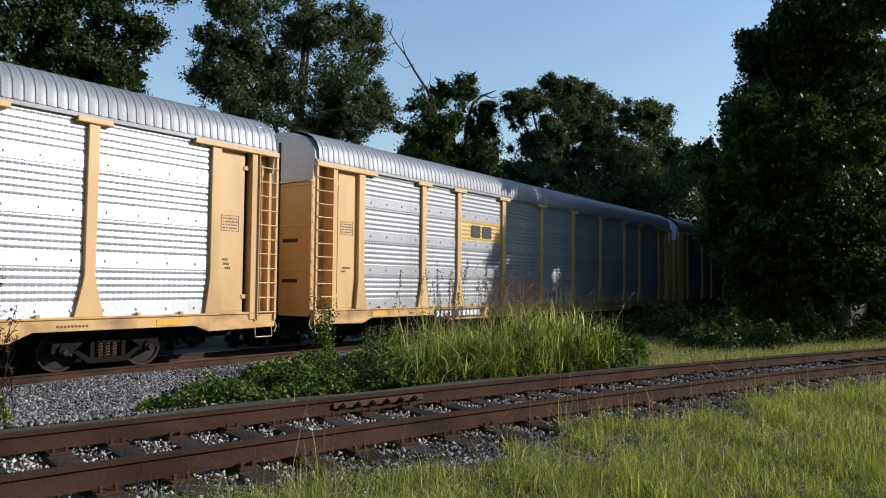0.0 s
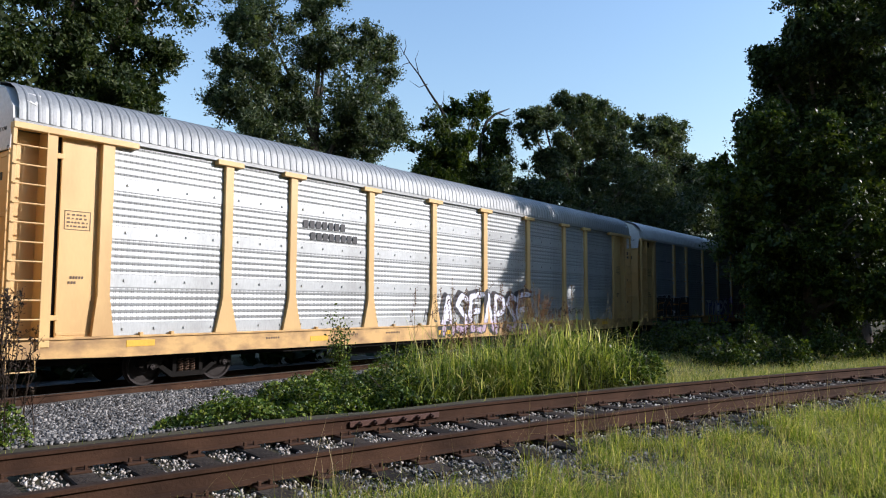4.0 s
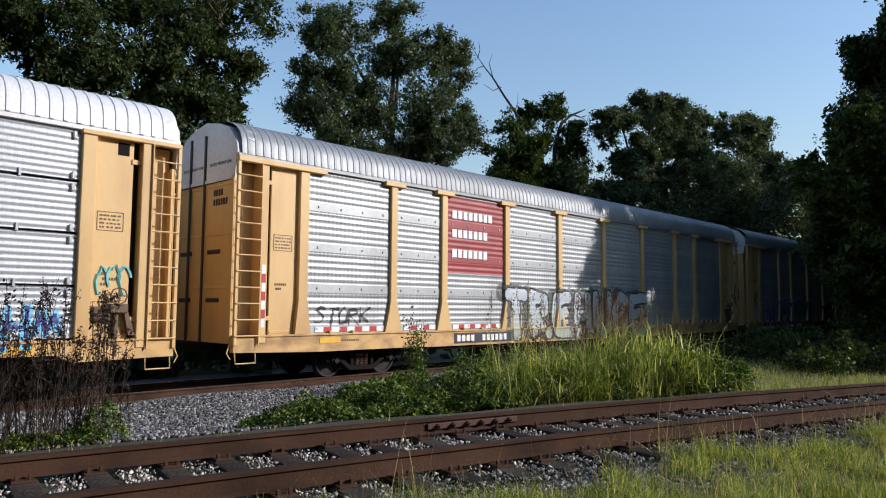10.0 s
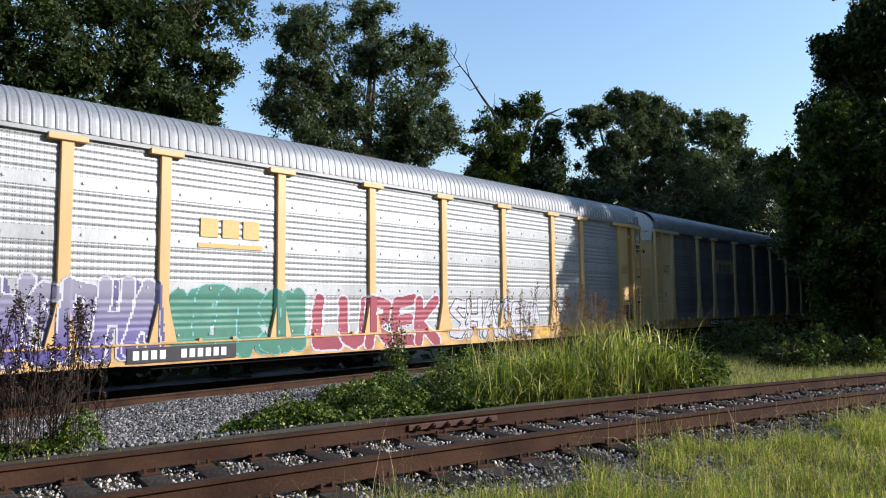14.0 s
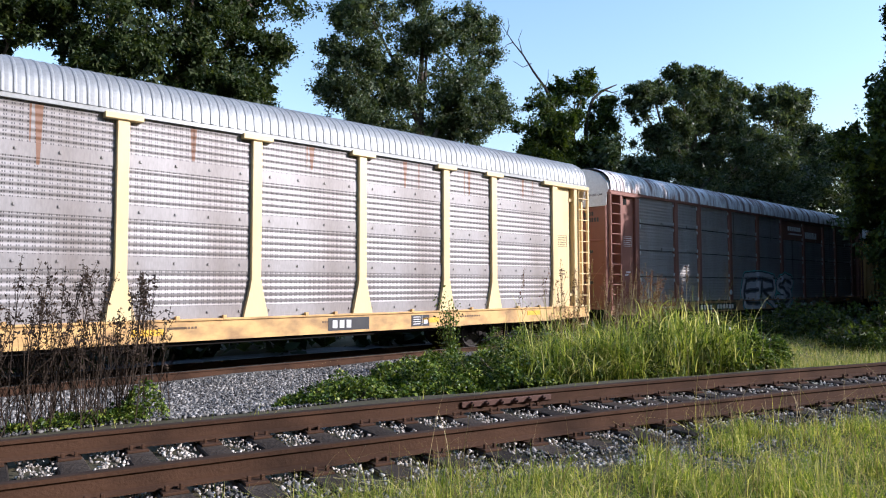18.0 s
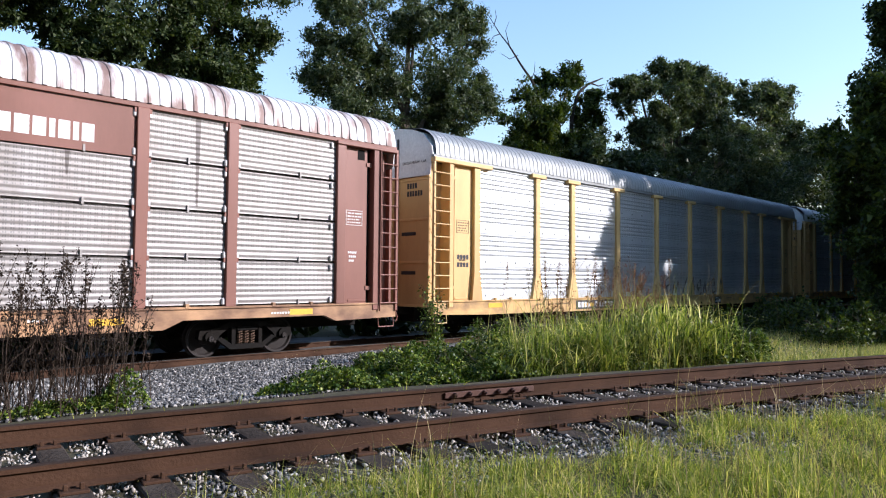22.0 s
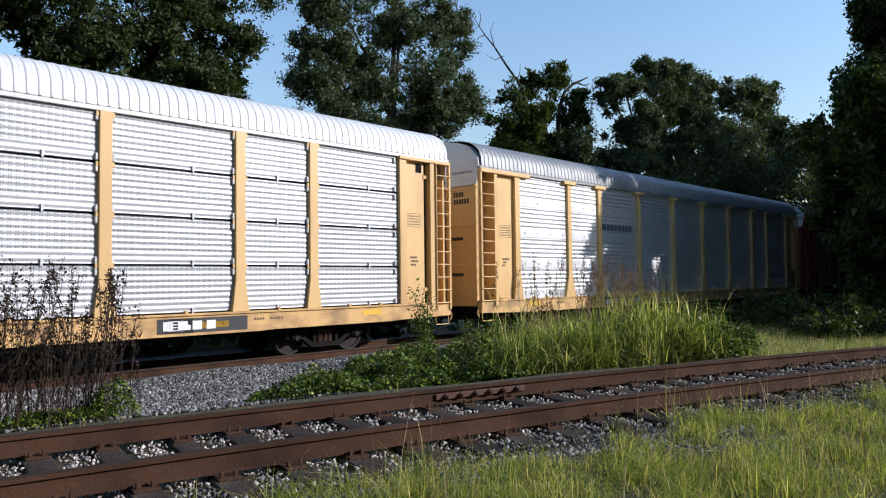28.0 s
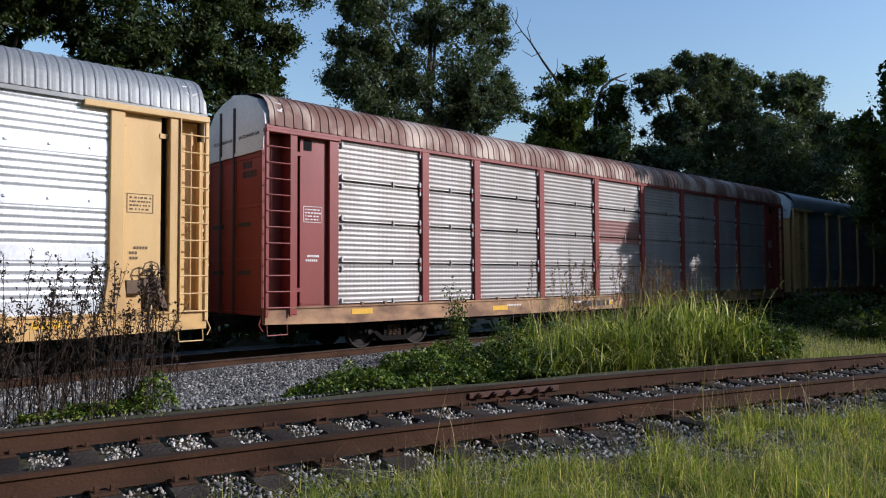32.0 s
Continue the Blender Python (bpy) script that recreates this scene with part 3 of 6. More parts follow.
def roof_me(mat, style):
    """An arched roof: slightly domed pans between narrow ribs, or (p) flat pans between raised seams."""
    def make():
        prof = []
        for k in range(15):
            # an even arch that stands steep at the eaves
            t = math.pi * k / 14
            prof.append((WID / 2 - WID / 2 * math.copysign(abs(math.cos(t)) ** 0.82, math.cos(t)), 5.15 + 0.91 * math.sin(t) ** 0.72))
        if style == "p":
            pitch, wave = 0.235, ((0.0, 0.0), (0.52, 0.0), (0.58, 0.020), (0.84, 0.022), (0.90, 0.0))
        else:
            pitch, wave = 0.200, ((0.0, 0.0), (0.30, 0.003), (0.60, 0.0), (0.70, 0.014), (0.82, 0.016), (0.92, 0.010))

        def ring(x, up):
            out = []
            for y, z in prof:
                c = (y - WID / 2) / (WID / 2)
                out.append((x, y - up * (1 if c < 0 else -1) * abs(c), z + up * (1 - abs(c) * 0.6)))
            return out

        m, x, k = Mesh(), 0.1, len(prof)
        rings = []
        while x < LEN - 0.12 - pitch:
            rings += [ring(x + pitch * u, h) for u, h in wave]
            x += pitch
        rings += [ring(x, 0), ring(LEN - 0.1, 0)]
        for i, q in enumerate(rings):
            m.v += q
            if i:
                n = (i - 1) * k
                m.f += [(n + c, n + c + 1, n + k + c + 1, n + k + c) for c in range(k - 1)]
        me = m.mesh("roof", mat, True)
        for e in me.edges:
            # creases where pans and seams meet
            if e.vertices[0] // k == e.vertices[1] // k:
                e.use_edge_sharp = True
        return me
    return cached(("roof", mat.name, style), make)


ROOF_END = [(0.06, 5.15), (0.10, 5.40), (0.48, 5.80), (0.92, 5.96), (1.525, 6.07), (WID - 0.92, 5.96), (WID - 0.48, 5.80), (WID - 0.10, 5.40), (WID - 0.06, 5.15)]


def hood_me(mat):
    """The white end of the roof, with its thin rim."""
    def make():
        m = Mesh()
        low = 4.62
        shape = [(0.16, low), (0.12, 5.0), *ROOF_END, (WID - 0.12, 5.0), (WID - 0.16, low)]
        k = len(shape)
        m.v += [(0.02, y, z) for y, z in shape] + [(0.34 if z > 5.01 else 0.04, y, z) for y, z in shape]
        m.f.append(tuple(range(k)))
        m.f += [(i, k + i, k + i + 1, i + 1) for i in range(k - 1)]
        m.box(-0.01, 0.03, 0.2, WID - 0.2, low - 0.02, low + 0.06, 0.008)
        # bent corner plate where the end meets the first roof sheet
        m.v += [(0.20, 0.20, 5.72), (0.52, 0.16, 5.70), (0.40, 0.02, 5.46), (0.24, 0.04, 5.52)]
        n = len(m.v)
        m.f.append((n - 4, n - 3, n - 2, n - 1))
        return m.mesh("end_hood", mat)
    return cached(("hood", mat.name), make)


def box_me(name, mat, dims, c=0.008):
    def make():
        m = Mesh()
        m.box(*dims, c)
        return m.mesh(name, mat)
    return cached((name, mat.name, dims), make)


def end_door(car, mat, y):
    """One half of a car's end door: a tall panel with rails, stiles and a lock rod."""
    d = part("end_door", box_me("end_door", mat, (0.05, 0.11, 0.0, 1.31, 0.95, 4.60)), car, at=(0, y, 0))
    for z in (0.98, 2.2, 3.4, 4.52):
        part("door_rail", box_me("door_rail", mat, (0.025, 0.052, 0.07, 1.24, -0.035, 0.035)), d, at=(0, 0, z))
    for yy in (0.03, 1.28):
        part("door_stile", box_me("door_stile", mat, (0.022, 0.052, -0.03, 0.03, 0.96, 4.59)), d, at=(0, yy, 0))
    for z in (1.9, 3.0):
        part("door_slot", box_me("door_slot", BLACK_PAINT, (0.040, 0.051, 0.55, 1.15, -0.05, 0.05)), d, "dark slot", (0, 0, z))
    part("lock_rod", box_me("lock_rod", BLACK_PAINT, (-0.02, 0.02, -0.035, 0.035, 0.9, 5.75), 0.006), d, "black upright lock rod", (0, 1.29 if y < 1 else 0.65, 0))
    return d


def corner_me(mat, style):
    """Side panel, posts and recess at a car's end, from the end (x = 0) to the first sheet (x = 1.9)."""
    def make():
        m = Mesh()
        m.box(0.10, 0.62, 0.34, 0.40, 0.95, 5.0, 0.008)
        m.box(0.60, 0.80, -0.01, 0.40, 0.95, 5.0, 0.012)
        m.box(0.93, 1.70, 0.11, 0.16, 1.12, 4.99, 0.008)
        m.box(1.66, 1.92, 0.0, 0.16, 1.12, 5.0, 0.012)
        if style == "t":
            m.prism([(1.66, 1.9), (1.92, 1.9), (2.02, 1.13), (1.58, 1.13)], -0.008, 0.1)
            m.box(0.0, 2.4, -0.055, 0.12, 4.97, 5.09, 0.012)
        else:
            m.box(0.0, 1.95, -0.04, 0.12, 4.99, 5.08, 0.012)
        m.box(0.95, 1.5, 0.095, 0.13, 1.16, 1.22, 0.006)
        for z in (1.5, 4.6):
            m.box(0.78, 0.97, 0.085, 0.12, z - 0.05, z + 0.05, 0.006)
        for k in range(14):
            z = 1.35 + k * 0.26
            m.box(1.60, 1.63, 0.095, 0.12, z - 0.015, z + 0.015)
        return m.mesh("end_panel", mat)
    return cached(("corner", mat.name, style), make)


def ladder_me(mat):
    def make():
        m = Mesh()
        m.box(0.0, 0.075, -0.03, 0.05, 0.92, 5.0, 0.008)
        m.box(0.585, 0.61, -0.06, -0.012, 0.92, 5.0, 0.005)
        return m.mesh("ladder", mat)
    return cached(("ladder", mat.name), make)


def rung_me(mat):
    def make():
        m = Mesh()
        m.tube([(0.0, 0.02, 0), (0.02, -0.045, 0), (0.60, -0.045, 0), (0.62, 0.0, 0)], [0.016] * 4, 6)
        return m.mesh("rung", mat)
    return cached(("rung", mat.name), make)


def sill_me(mat, arched):
    def make():
        m = Mesh()
        lo, up = SILL, 0.86 if arched else 0.70
        out = [(0.02, 0.76), (1.9, 0.72 if arched else 0.71), (2.25, up), (5.7, up), (6.1, lo), (LEN - 6.1, lo), (LEN - 5.7, up), (LEN - 2.25, up), (LEN - 1.9, 0.72), (LEN - 0.02, 0.76), (LEN - 0.02, 1.13), (0.02, 1.13)]
        m.prism(out, 0.015, 0.16)
        m.box(0.02, LEN - 0.02, -0.02, 0.10, 1.085, 1.125, 0.006)
        for x in (2.6, 3.3, 7.4, 8.2, 10.4, 11.6, 13.4, 14.4, 16.4, 17.2, 19.6, 21.8, 23.8, 24.8):
            m.box(x - 0.04, x + 0.04, -0.03, 0.05, 1.10, 1.19, 0.006)
        return m.mesh("side_sill", mat)
    return cached(("sill", mat.name, arched), make)


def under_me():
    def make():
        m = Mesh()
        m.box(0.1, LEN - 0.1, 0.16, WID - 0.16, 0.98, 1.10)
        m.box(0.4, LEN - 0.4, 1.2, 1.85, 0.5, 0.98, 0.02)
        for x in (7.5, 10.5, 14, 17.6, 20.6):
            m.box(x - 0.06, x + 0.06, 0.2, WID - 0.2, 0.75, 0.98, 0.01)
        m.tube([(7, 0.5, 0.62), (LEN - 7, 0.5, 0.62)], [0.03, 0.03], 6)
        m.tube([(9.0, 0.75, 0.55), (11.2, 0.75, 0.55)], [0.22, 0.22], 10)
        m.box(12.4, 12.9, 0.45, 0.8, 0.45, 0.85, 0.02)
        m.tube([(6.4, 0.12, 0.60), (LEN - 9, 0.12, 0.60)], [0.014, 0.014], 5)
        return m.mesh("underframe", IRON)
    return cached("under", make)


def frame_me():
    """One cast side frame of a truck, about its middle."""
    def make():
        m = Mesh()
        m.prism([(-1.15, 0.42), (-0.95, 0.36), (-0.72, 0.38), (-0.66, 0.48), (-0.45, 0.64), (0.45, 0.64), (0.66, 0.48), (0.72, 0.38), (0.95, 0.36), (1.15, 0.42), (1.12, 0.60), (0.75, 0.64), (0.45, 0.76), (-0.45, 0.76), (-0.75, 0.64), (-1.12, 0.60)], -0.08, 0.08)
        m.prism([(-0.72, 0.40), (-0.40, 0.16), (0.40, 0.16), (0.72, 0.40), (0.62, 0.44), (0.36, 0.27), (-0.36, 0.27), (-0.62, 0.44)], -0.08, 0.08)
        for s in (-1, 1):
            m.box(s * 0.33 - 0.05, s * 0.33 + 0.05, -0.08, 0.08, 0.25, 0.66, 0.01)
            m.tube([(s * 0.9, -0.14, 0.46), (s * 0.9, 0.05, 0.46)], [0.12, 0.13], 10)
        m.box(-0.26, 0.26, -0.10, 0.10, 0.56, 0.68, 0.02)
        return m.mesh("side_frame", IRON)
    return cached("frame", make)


def spring_me():
    def make():
        m = Mesh()
        for s in (-0.15, 0.0, 0.15):
            path = [(s + 0.055 * math.cos(a), -0.02 + 0.055 * math.sin(a), 0.27 + 0.29 * a / (2 * math.pi * 5)) for a in np.linspace(0, 2 * math.pi * 5, 41)]
            m.tube(path, [0.013] * 41, 4)
        return m.mesh("spring", paint("rusty_spring", (0.14, 0.085, 0.055)))
    return cached("spring", make)


def wheelset_me():
    """Axle and two wheels about the axle's own middle; the web has holes' worth of shape so that its turning shows."""
    def make():
        m = Mesh()
        m.tube([(0, -1.0, 0), (0, 1.0, 0)], [0.075, 0.075], 10)
        for s in (-1, 1):
            o = s * 0.755
            prof = [(0.08, -0.09), (0.13, -0.085), (0.15, -0.03), (0.34, -0.015), (0.37, -0.06), (0.415, -0.062), (0.42, 0.045), (0.445, 0.055), (0.445, 0.075), (0.37, 0.08), (0.34, 0.02), (0.15, 0.02), (0.13, 0.085), (0.08, 0.09)]
            m.lathe([(r, y * (1 if s < 0 else -1)) for r, y in prof], (0, o, 0), 24)
        for s in (-1, 1):
            m.tube([(0, s * 1.0, 0), (0, s * 1.16, 0)], [0.06, 0.06], 8)
            for a in range(3):
                t = a * 2 * math.pi / 3
                m.tube([(0.035 * math.cos(t), s * 1.16, 0.035 * math.sin(t)), (0.035 * math.cos(t), s * 1.18, 0.035 * math.sin(t))], [0.012, 0.012], 5)
        return m.mesh("wheelset", WHEEL)
    return cached("wheelset", make)


def coupler_me():
    def make():
        m = Mesh()
        m.box(-0.75, 0.6, 1.40, 1.65, 0.72, 0.95, 0.03)
        m.box(-0.78, -0.45, 1.32, 1.74, 0.68, 0.99, 0.05)
        m.tube([(-0.5, 1.2, 0.8), (-0.62, 1.05, 0.45), (-0.75, 1.1, 0.35)], [0.025] * 3, 6)
        return m.mesh("coupler", IRON)
    return cached("coupler", make)


def step_me(mat):
    def make():
        m = Mesh()
        m.tube([(0.08, 0.06, 0.80), (0.08, 0.03, 0.52), (0.58, 0.03, 0.52), (0.58, 0.06, 0.80)], [0.016] * 4, 6)
        m.tube([(-0.02, 0.1, 0.95), (-0.10, 0.08, 0.75), (-0.02, 0.06, 0.62)], [0.014] * 3, 6)
        return m.mesh("stirrup_step", mat)
    return cached(("step", mat.name), make)


def brake_me(mat):
    """Hand brake gear at the foot of an end panel: a box with a wheel, a lever and a slanting chain guard."""
    def make():
        m = Mesh()
        m.box(0.98, 1.32, -0.06, 0.12, 1.62, 1.80, 0.02)
        m.box(1.30, 1.62, -0.02, 0.12, 1.48, 1.75, 0.02)
        for a in range(8):
            t, u = a * math.pi / 4, (a + 1) * math.pi / 4
            m.tube([(1.18 + 0.16 * math.cos(t), -0.09, 1.95 + 0.16 * math.sin(t)), (1.18 + 0.16 * math.cos(u), -0.09, 1.95 + 0.16 * math.sin(u))], [0.014, 0.014], 5)
        for a in range(4):
            t = a * math.pi / 2
            m.tube([(1.18, -0.09, 1.95), (1.18 + 0.16 * math.cos(t), -0.09, 1.95 + 0.16 * math.sin(t))], [0.012, 0.012], 5)
        m.tube([(1.18, -0.10, 1.95), (1.18, 0.12, 1.95)], [0.03, 0.03], 6)
        m.prism([(0.82, 1.2), (1.0, 1.75), (1.06, 1.72), (0.95, 1.2)], -0.02, 0.1)
        m.box(1.14, 1.22, 0.0, 0.12, 0.8, 1.6, 0.01)
        return m.mesh("hand_brake", mat)
    return cached(("brake", mat.name), make)


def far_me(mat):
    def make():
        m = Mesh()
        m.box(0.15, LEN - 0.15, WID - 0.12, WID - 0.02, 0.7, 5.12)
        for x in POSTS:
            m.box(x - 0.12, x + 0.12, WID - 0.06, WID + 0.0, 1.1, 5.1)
        # near-black slab behind the sheets stands in for the unlit inside
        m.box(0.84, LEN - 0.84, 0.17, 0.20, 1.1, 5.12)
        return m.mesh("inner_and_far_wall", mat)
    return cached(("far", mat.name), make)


def eave_me(mat):
    def make():
        m = Mesh()
        m.box(0.02, LEN - 0.02, 0.012, 0.13, 5.055, 5.165, 0.008)
        m.box(0.02, LEN - 0.02, WID - 0.13, WID - 0.012, 5.055, 5.165, 0.008)
        return m.mesh("eave", mat)
    return cached(("eave", mat.name), make)


# spray paint: strokes of letters and loops, in a square of side one
STROKES = {
    "T": [[(0, 1), (1, 0.96)], [(0.5, 0.98), (0.46, 0)]], "I": [[(0.5, 1), (0.45, 0)]], "L": [[(0.12, 1), (0.05, 0.05), (0.95, 0.02)]],
    "M": [[(0, 0), (0.1, 1), (0.5, 0.4), (0.9, 1), (1, 0)]], "E": [[(0.95, 1), (0.1, 0.95), (0, 0.5), (0.1, 0.05), (1, 0)], [(0.05, 0.5), (0.8, 0.55)]],
    "S": [[(0.95, 0.9), (0.4, 1), (0.05, 0.75), (0.9, 0.35), (0.6, 0), (0, 0.1)]], "R": [[(0, 0), (0, 1), (0.8, 0.9), (0.85, 0.6), (0.1, 0.5), (1, 0)]],
    "P": [[(0.05, 0), (0, 1), (0.85, 0.92), (0.9, 0.55), (0.05, 0.45)]], "K": [[(0.05, 1), (0, 0)], [(0.95, 1), (0.05, 0.5), (1, 0)]],
    "H": [[(0.1, 1), (0.05, 0)], [(0.9, 1), (0.95, 0)], [(0.07, 0.5), (0.93, 0.5)]], "U": [[(0, 1), (0.05, 0.2), (0.5, 0), (0.95, 0.2), (1, 1)]],
    "G": [[(0.95, 0.85), (0.5, 1), (0.05, 0.6), (0.2, 0.1), (0.7, 0), (0.95, 0.4), (0.55, 0.42)]], "O": [[(0.5, 1), (0.05, 0.6), (0.2, 0.05), (0.8, 0.05), (0.95, 0.6), (0.5, 1)]],
    "N": [[(0, 0), (0.05, 1), (0.9, 0), (1, 1)]], "D": [[(0.1, 0), (0.1, 1), (0.8, 0.8), (0.9, 0.25), (0.1, 0)]], "A": [[(0, 0), (0.45, 1), (0.95, 0)], [(0.2, 0.4), (0.78, 0.4)]],
    "W": [[(0, 1), (0.25, 0), (0.5, 0.7), (0.8, 0), (1, 1)]], "~": [[(0, 0.3), (0.3, 0.9), (0.5, 0.3), (0.8, 0.8), (1, 0.4)]],
    "/": [[(0, 0), (1, 1)]], "@": [[(0.1, 0.1), (0.2, 0.8), (0.7, 0.95), (0.9, 0.4), (0.5, 0.2), (0.35, 0.55), (0.7, 0.6)]],
}


def spray(car, kind, text, x, z, cell, tall, layers, lean=0.12, seed=1, step=0.034, shade=None, wide=0.8):
    """Graffiti laid on ribs, posts and sill, letter over letter. Each layer is (material, reach of the stroke), the topmost
    first; the outermost one carries the others. shade is (material, reach, dx, dz): a block shadow behind all letters."""
    r = np.random.default_rng(seed)
    prof = side_y(kind)
    for i, ch in enumerate(text):
        if ch == " ":
            continue
        ox, oz, sc = x + i * cell * 0.95, z + r.uniform(-0.05, 0.05), r.uniform(0.93, 1.07)
        segs = []
        for stroke in STROKES[ch]:
            pts = [(ox + cell * wide * (u + lean * w) * sc + r.normal() * 0.015, oz + tall * w * sc + r.normal() * 0.015) for u, w in stroke]
            segs += list(zip(pts[:-1], pts[1:]))
        stack = sorted(layers, key=lambda l: -l[1])
        jobs = ([(shade[0], shade[1], shade[2], shade[3], 0.0035)] if shade else []) + [(mat, reach, 0, 0, 0.005 + 0.0012 * (i + 1) + 0.0008 * k) for k, (mat, reach) in enumerate(stack)]
        far = max(l[1] for l in layers) + 0.4
        xs_ = [q[0] for s_ in segs for q in s_]
        gx = np.arange(min(xs_) - far, max(xs_) + far, step)
        gz = np.arange(SILL + 0.04, z + tall * 1.12 + far, step * 0.8)
        X, Z = np.meshgrid(gx, gz, indexing="ij")
        XC, ZC = X[:-1, :-1] + step / 2, Z[:-1, :-1] + step * 0.4
        wob = 0.018 * np.sin(XC * 9 + seed + i) * np.cos(ZC * 11)
        Y = np.where(Z > LOW, prof(Z), 0.012)
        for p in POSTS:
            Y = np.where((np.abs(X - p) < 0.14) & (Z > LOW), -0.002, Y)
        base = None
        for mat, reach, dx, dz, up in jobs:
            D = np.full(XC.shape, 9.0)
            for (ax, az), (bx, bz) in segs:
                ex, ez = bx - ax, bz - az
                t = np.clip(((XC - dx - ax) * ex + (ZC - dz - az) * ez) / (ex * ex + ez * ez + 1e-9), 0, 1)
                D = np.minimum(D, np.hypot(XC - dx - ax - t * ex, ZC - dz - az - t * ez))
            a, b = np.nonzero(D + wob < reach)
            if len(a) < 4:
                continue
            nz = len(gz)
            q = (a * nz + b)[:, None] + np.array([0, nz, nz + 1, 1])
            used, inv = np.unique(q, return_inverse=True)
            V = np.stack([X, Y - up, Z], -1).reshape(-1, 3)[used]
            name = "graffiti_letter" if base is None else "fill"
            ob = part(name, bulk(name, V, inv.reshape(-1, 4), mat), base or car, f"{mat.name.replace('_', ' ')} of a graffiti letter")
            if not (shade and up == 0.0035):
                base = base or ob


def fade(name, low, high, z0, z1):
    """Spray paint that passes from one colour into another with height, worn in patches."""
    m = surf(name, low, tuple(v * 0.7 for v in low), 0.5, 0.0, 2.2, 20, 0.5, 0.02)
    nd, ln = m.node_tree.nodes, m.node_tree.links
    p = nd["Principled BSDF"]
    was = p.inputs["Base Color"].links[0].from_socket
    tc = nd.new("ShaderNodeTexCoord")
    sep = nd.new("ShaderNodeSeparateXYZ")
    ln.new(tc.outputs["Object"], sep.inputs[0])
    mr = nd.new("ShaderNodeMapRange")
    mr.inputs["From Min"].default_value, mr.inputs["From Max"].default_value = z0, z1
    ln.new(sep.outputs[2], mr.inputs[0])
    mx = nd.new("ShaderNodeMixRGB")
    mx.inputs[2].default_value = (*high, 1)
    ln.new(mr.outputs[0], mx.inputs[0])
    ln.new(was, mx.inputs[1])
    ln.new(mx.outputs[0], p.inputs["Base Color"])
    return m


def words(car, text, x, z, size, mat, y=0.0, end=False, label="painted words"):
    """Painted words in the built-in font, on a car's side or (end) on its leading face."""
    cu = bpy.data.curves.new("words", "FONT")
    cu.body, cu.size, cu.extrude, cu.resolution_u = text, size, 0.002, 2
    tmp = bpy.data.objects.new("words", cu)
    me = bpy.data.meshes.new_from_object(tmp)
    bpy.data.objects.remove(tmp)
    me.materials.clear()
    me.materials.append(mat)
    ob = part("lettering", me, car, label, (y, x, z) if end else (x, y, z))
    ob.rotation_euler = (radians(90), 0, radians(-90) if end else 0)
    return tagged(ob, label, kind="stuff")


WHEELS = []
CARS = []


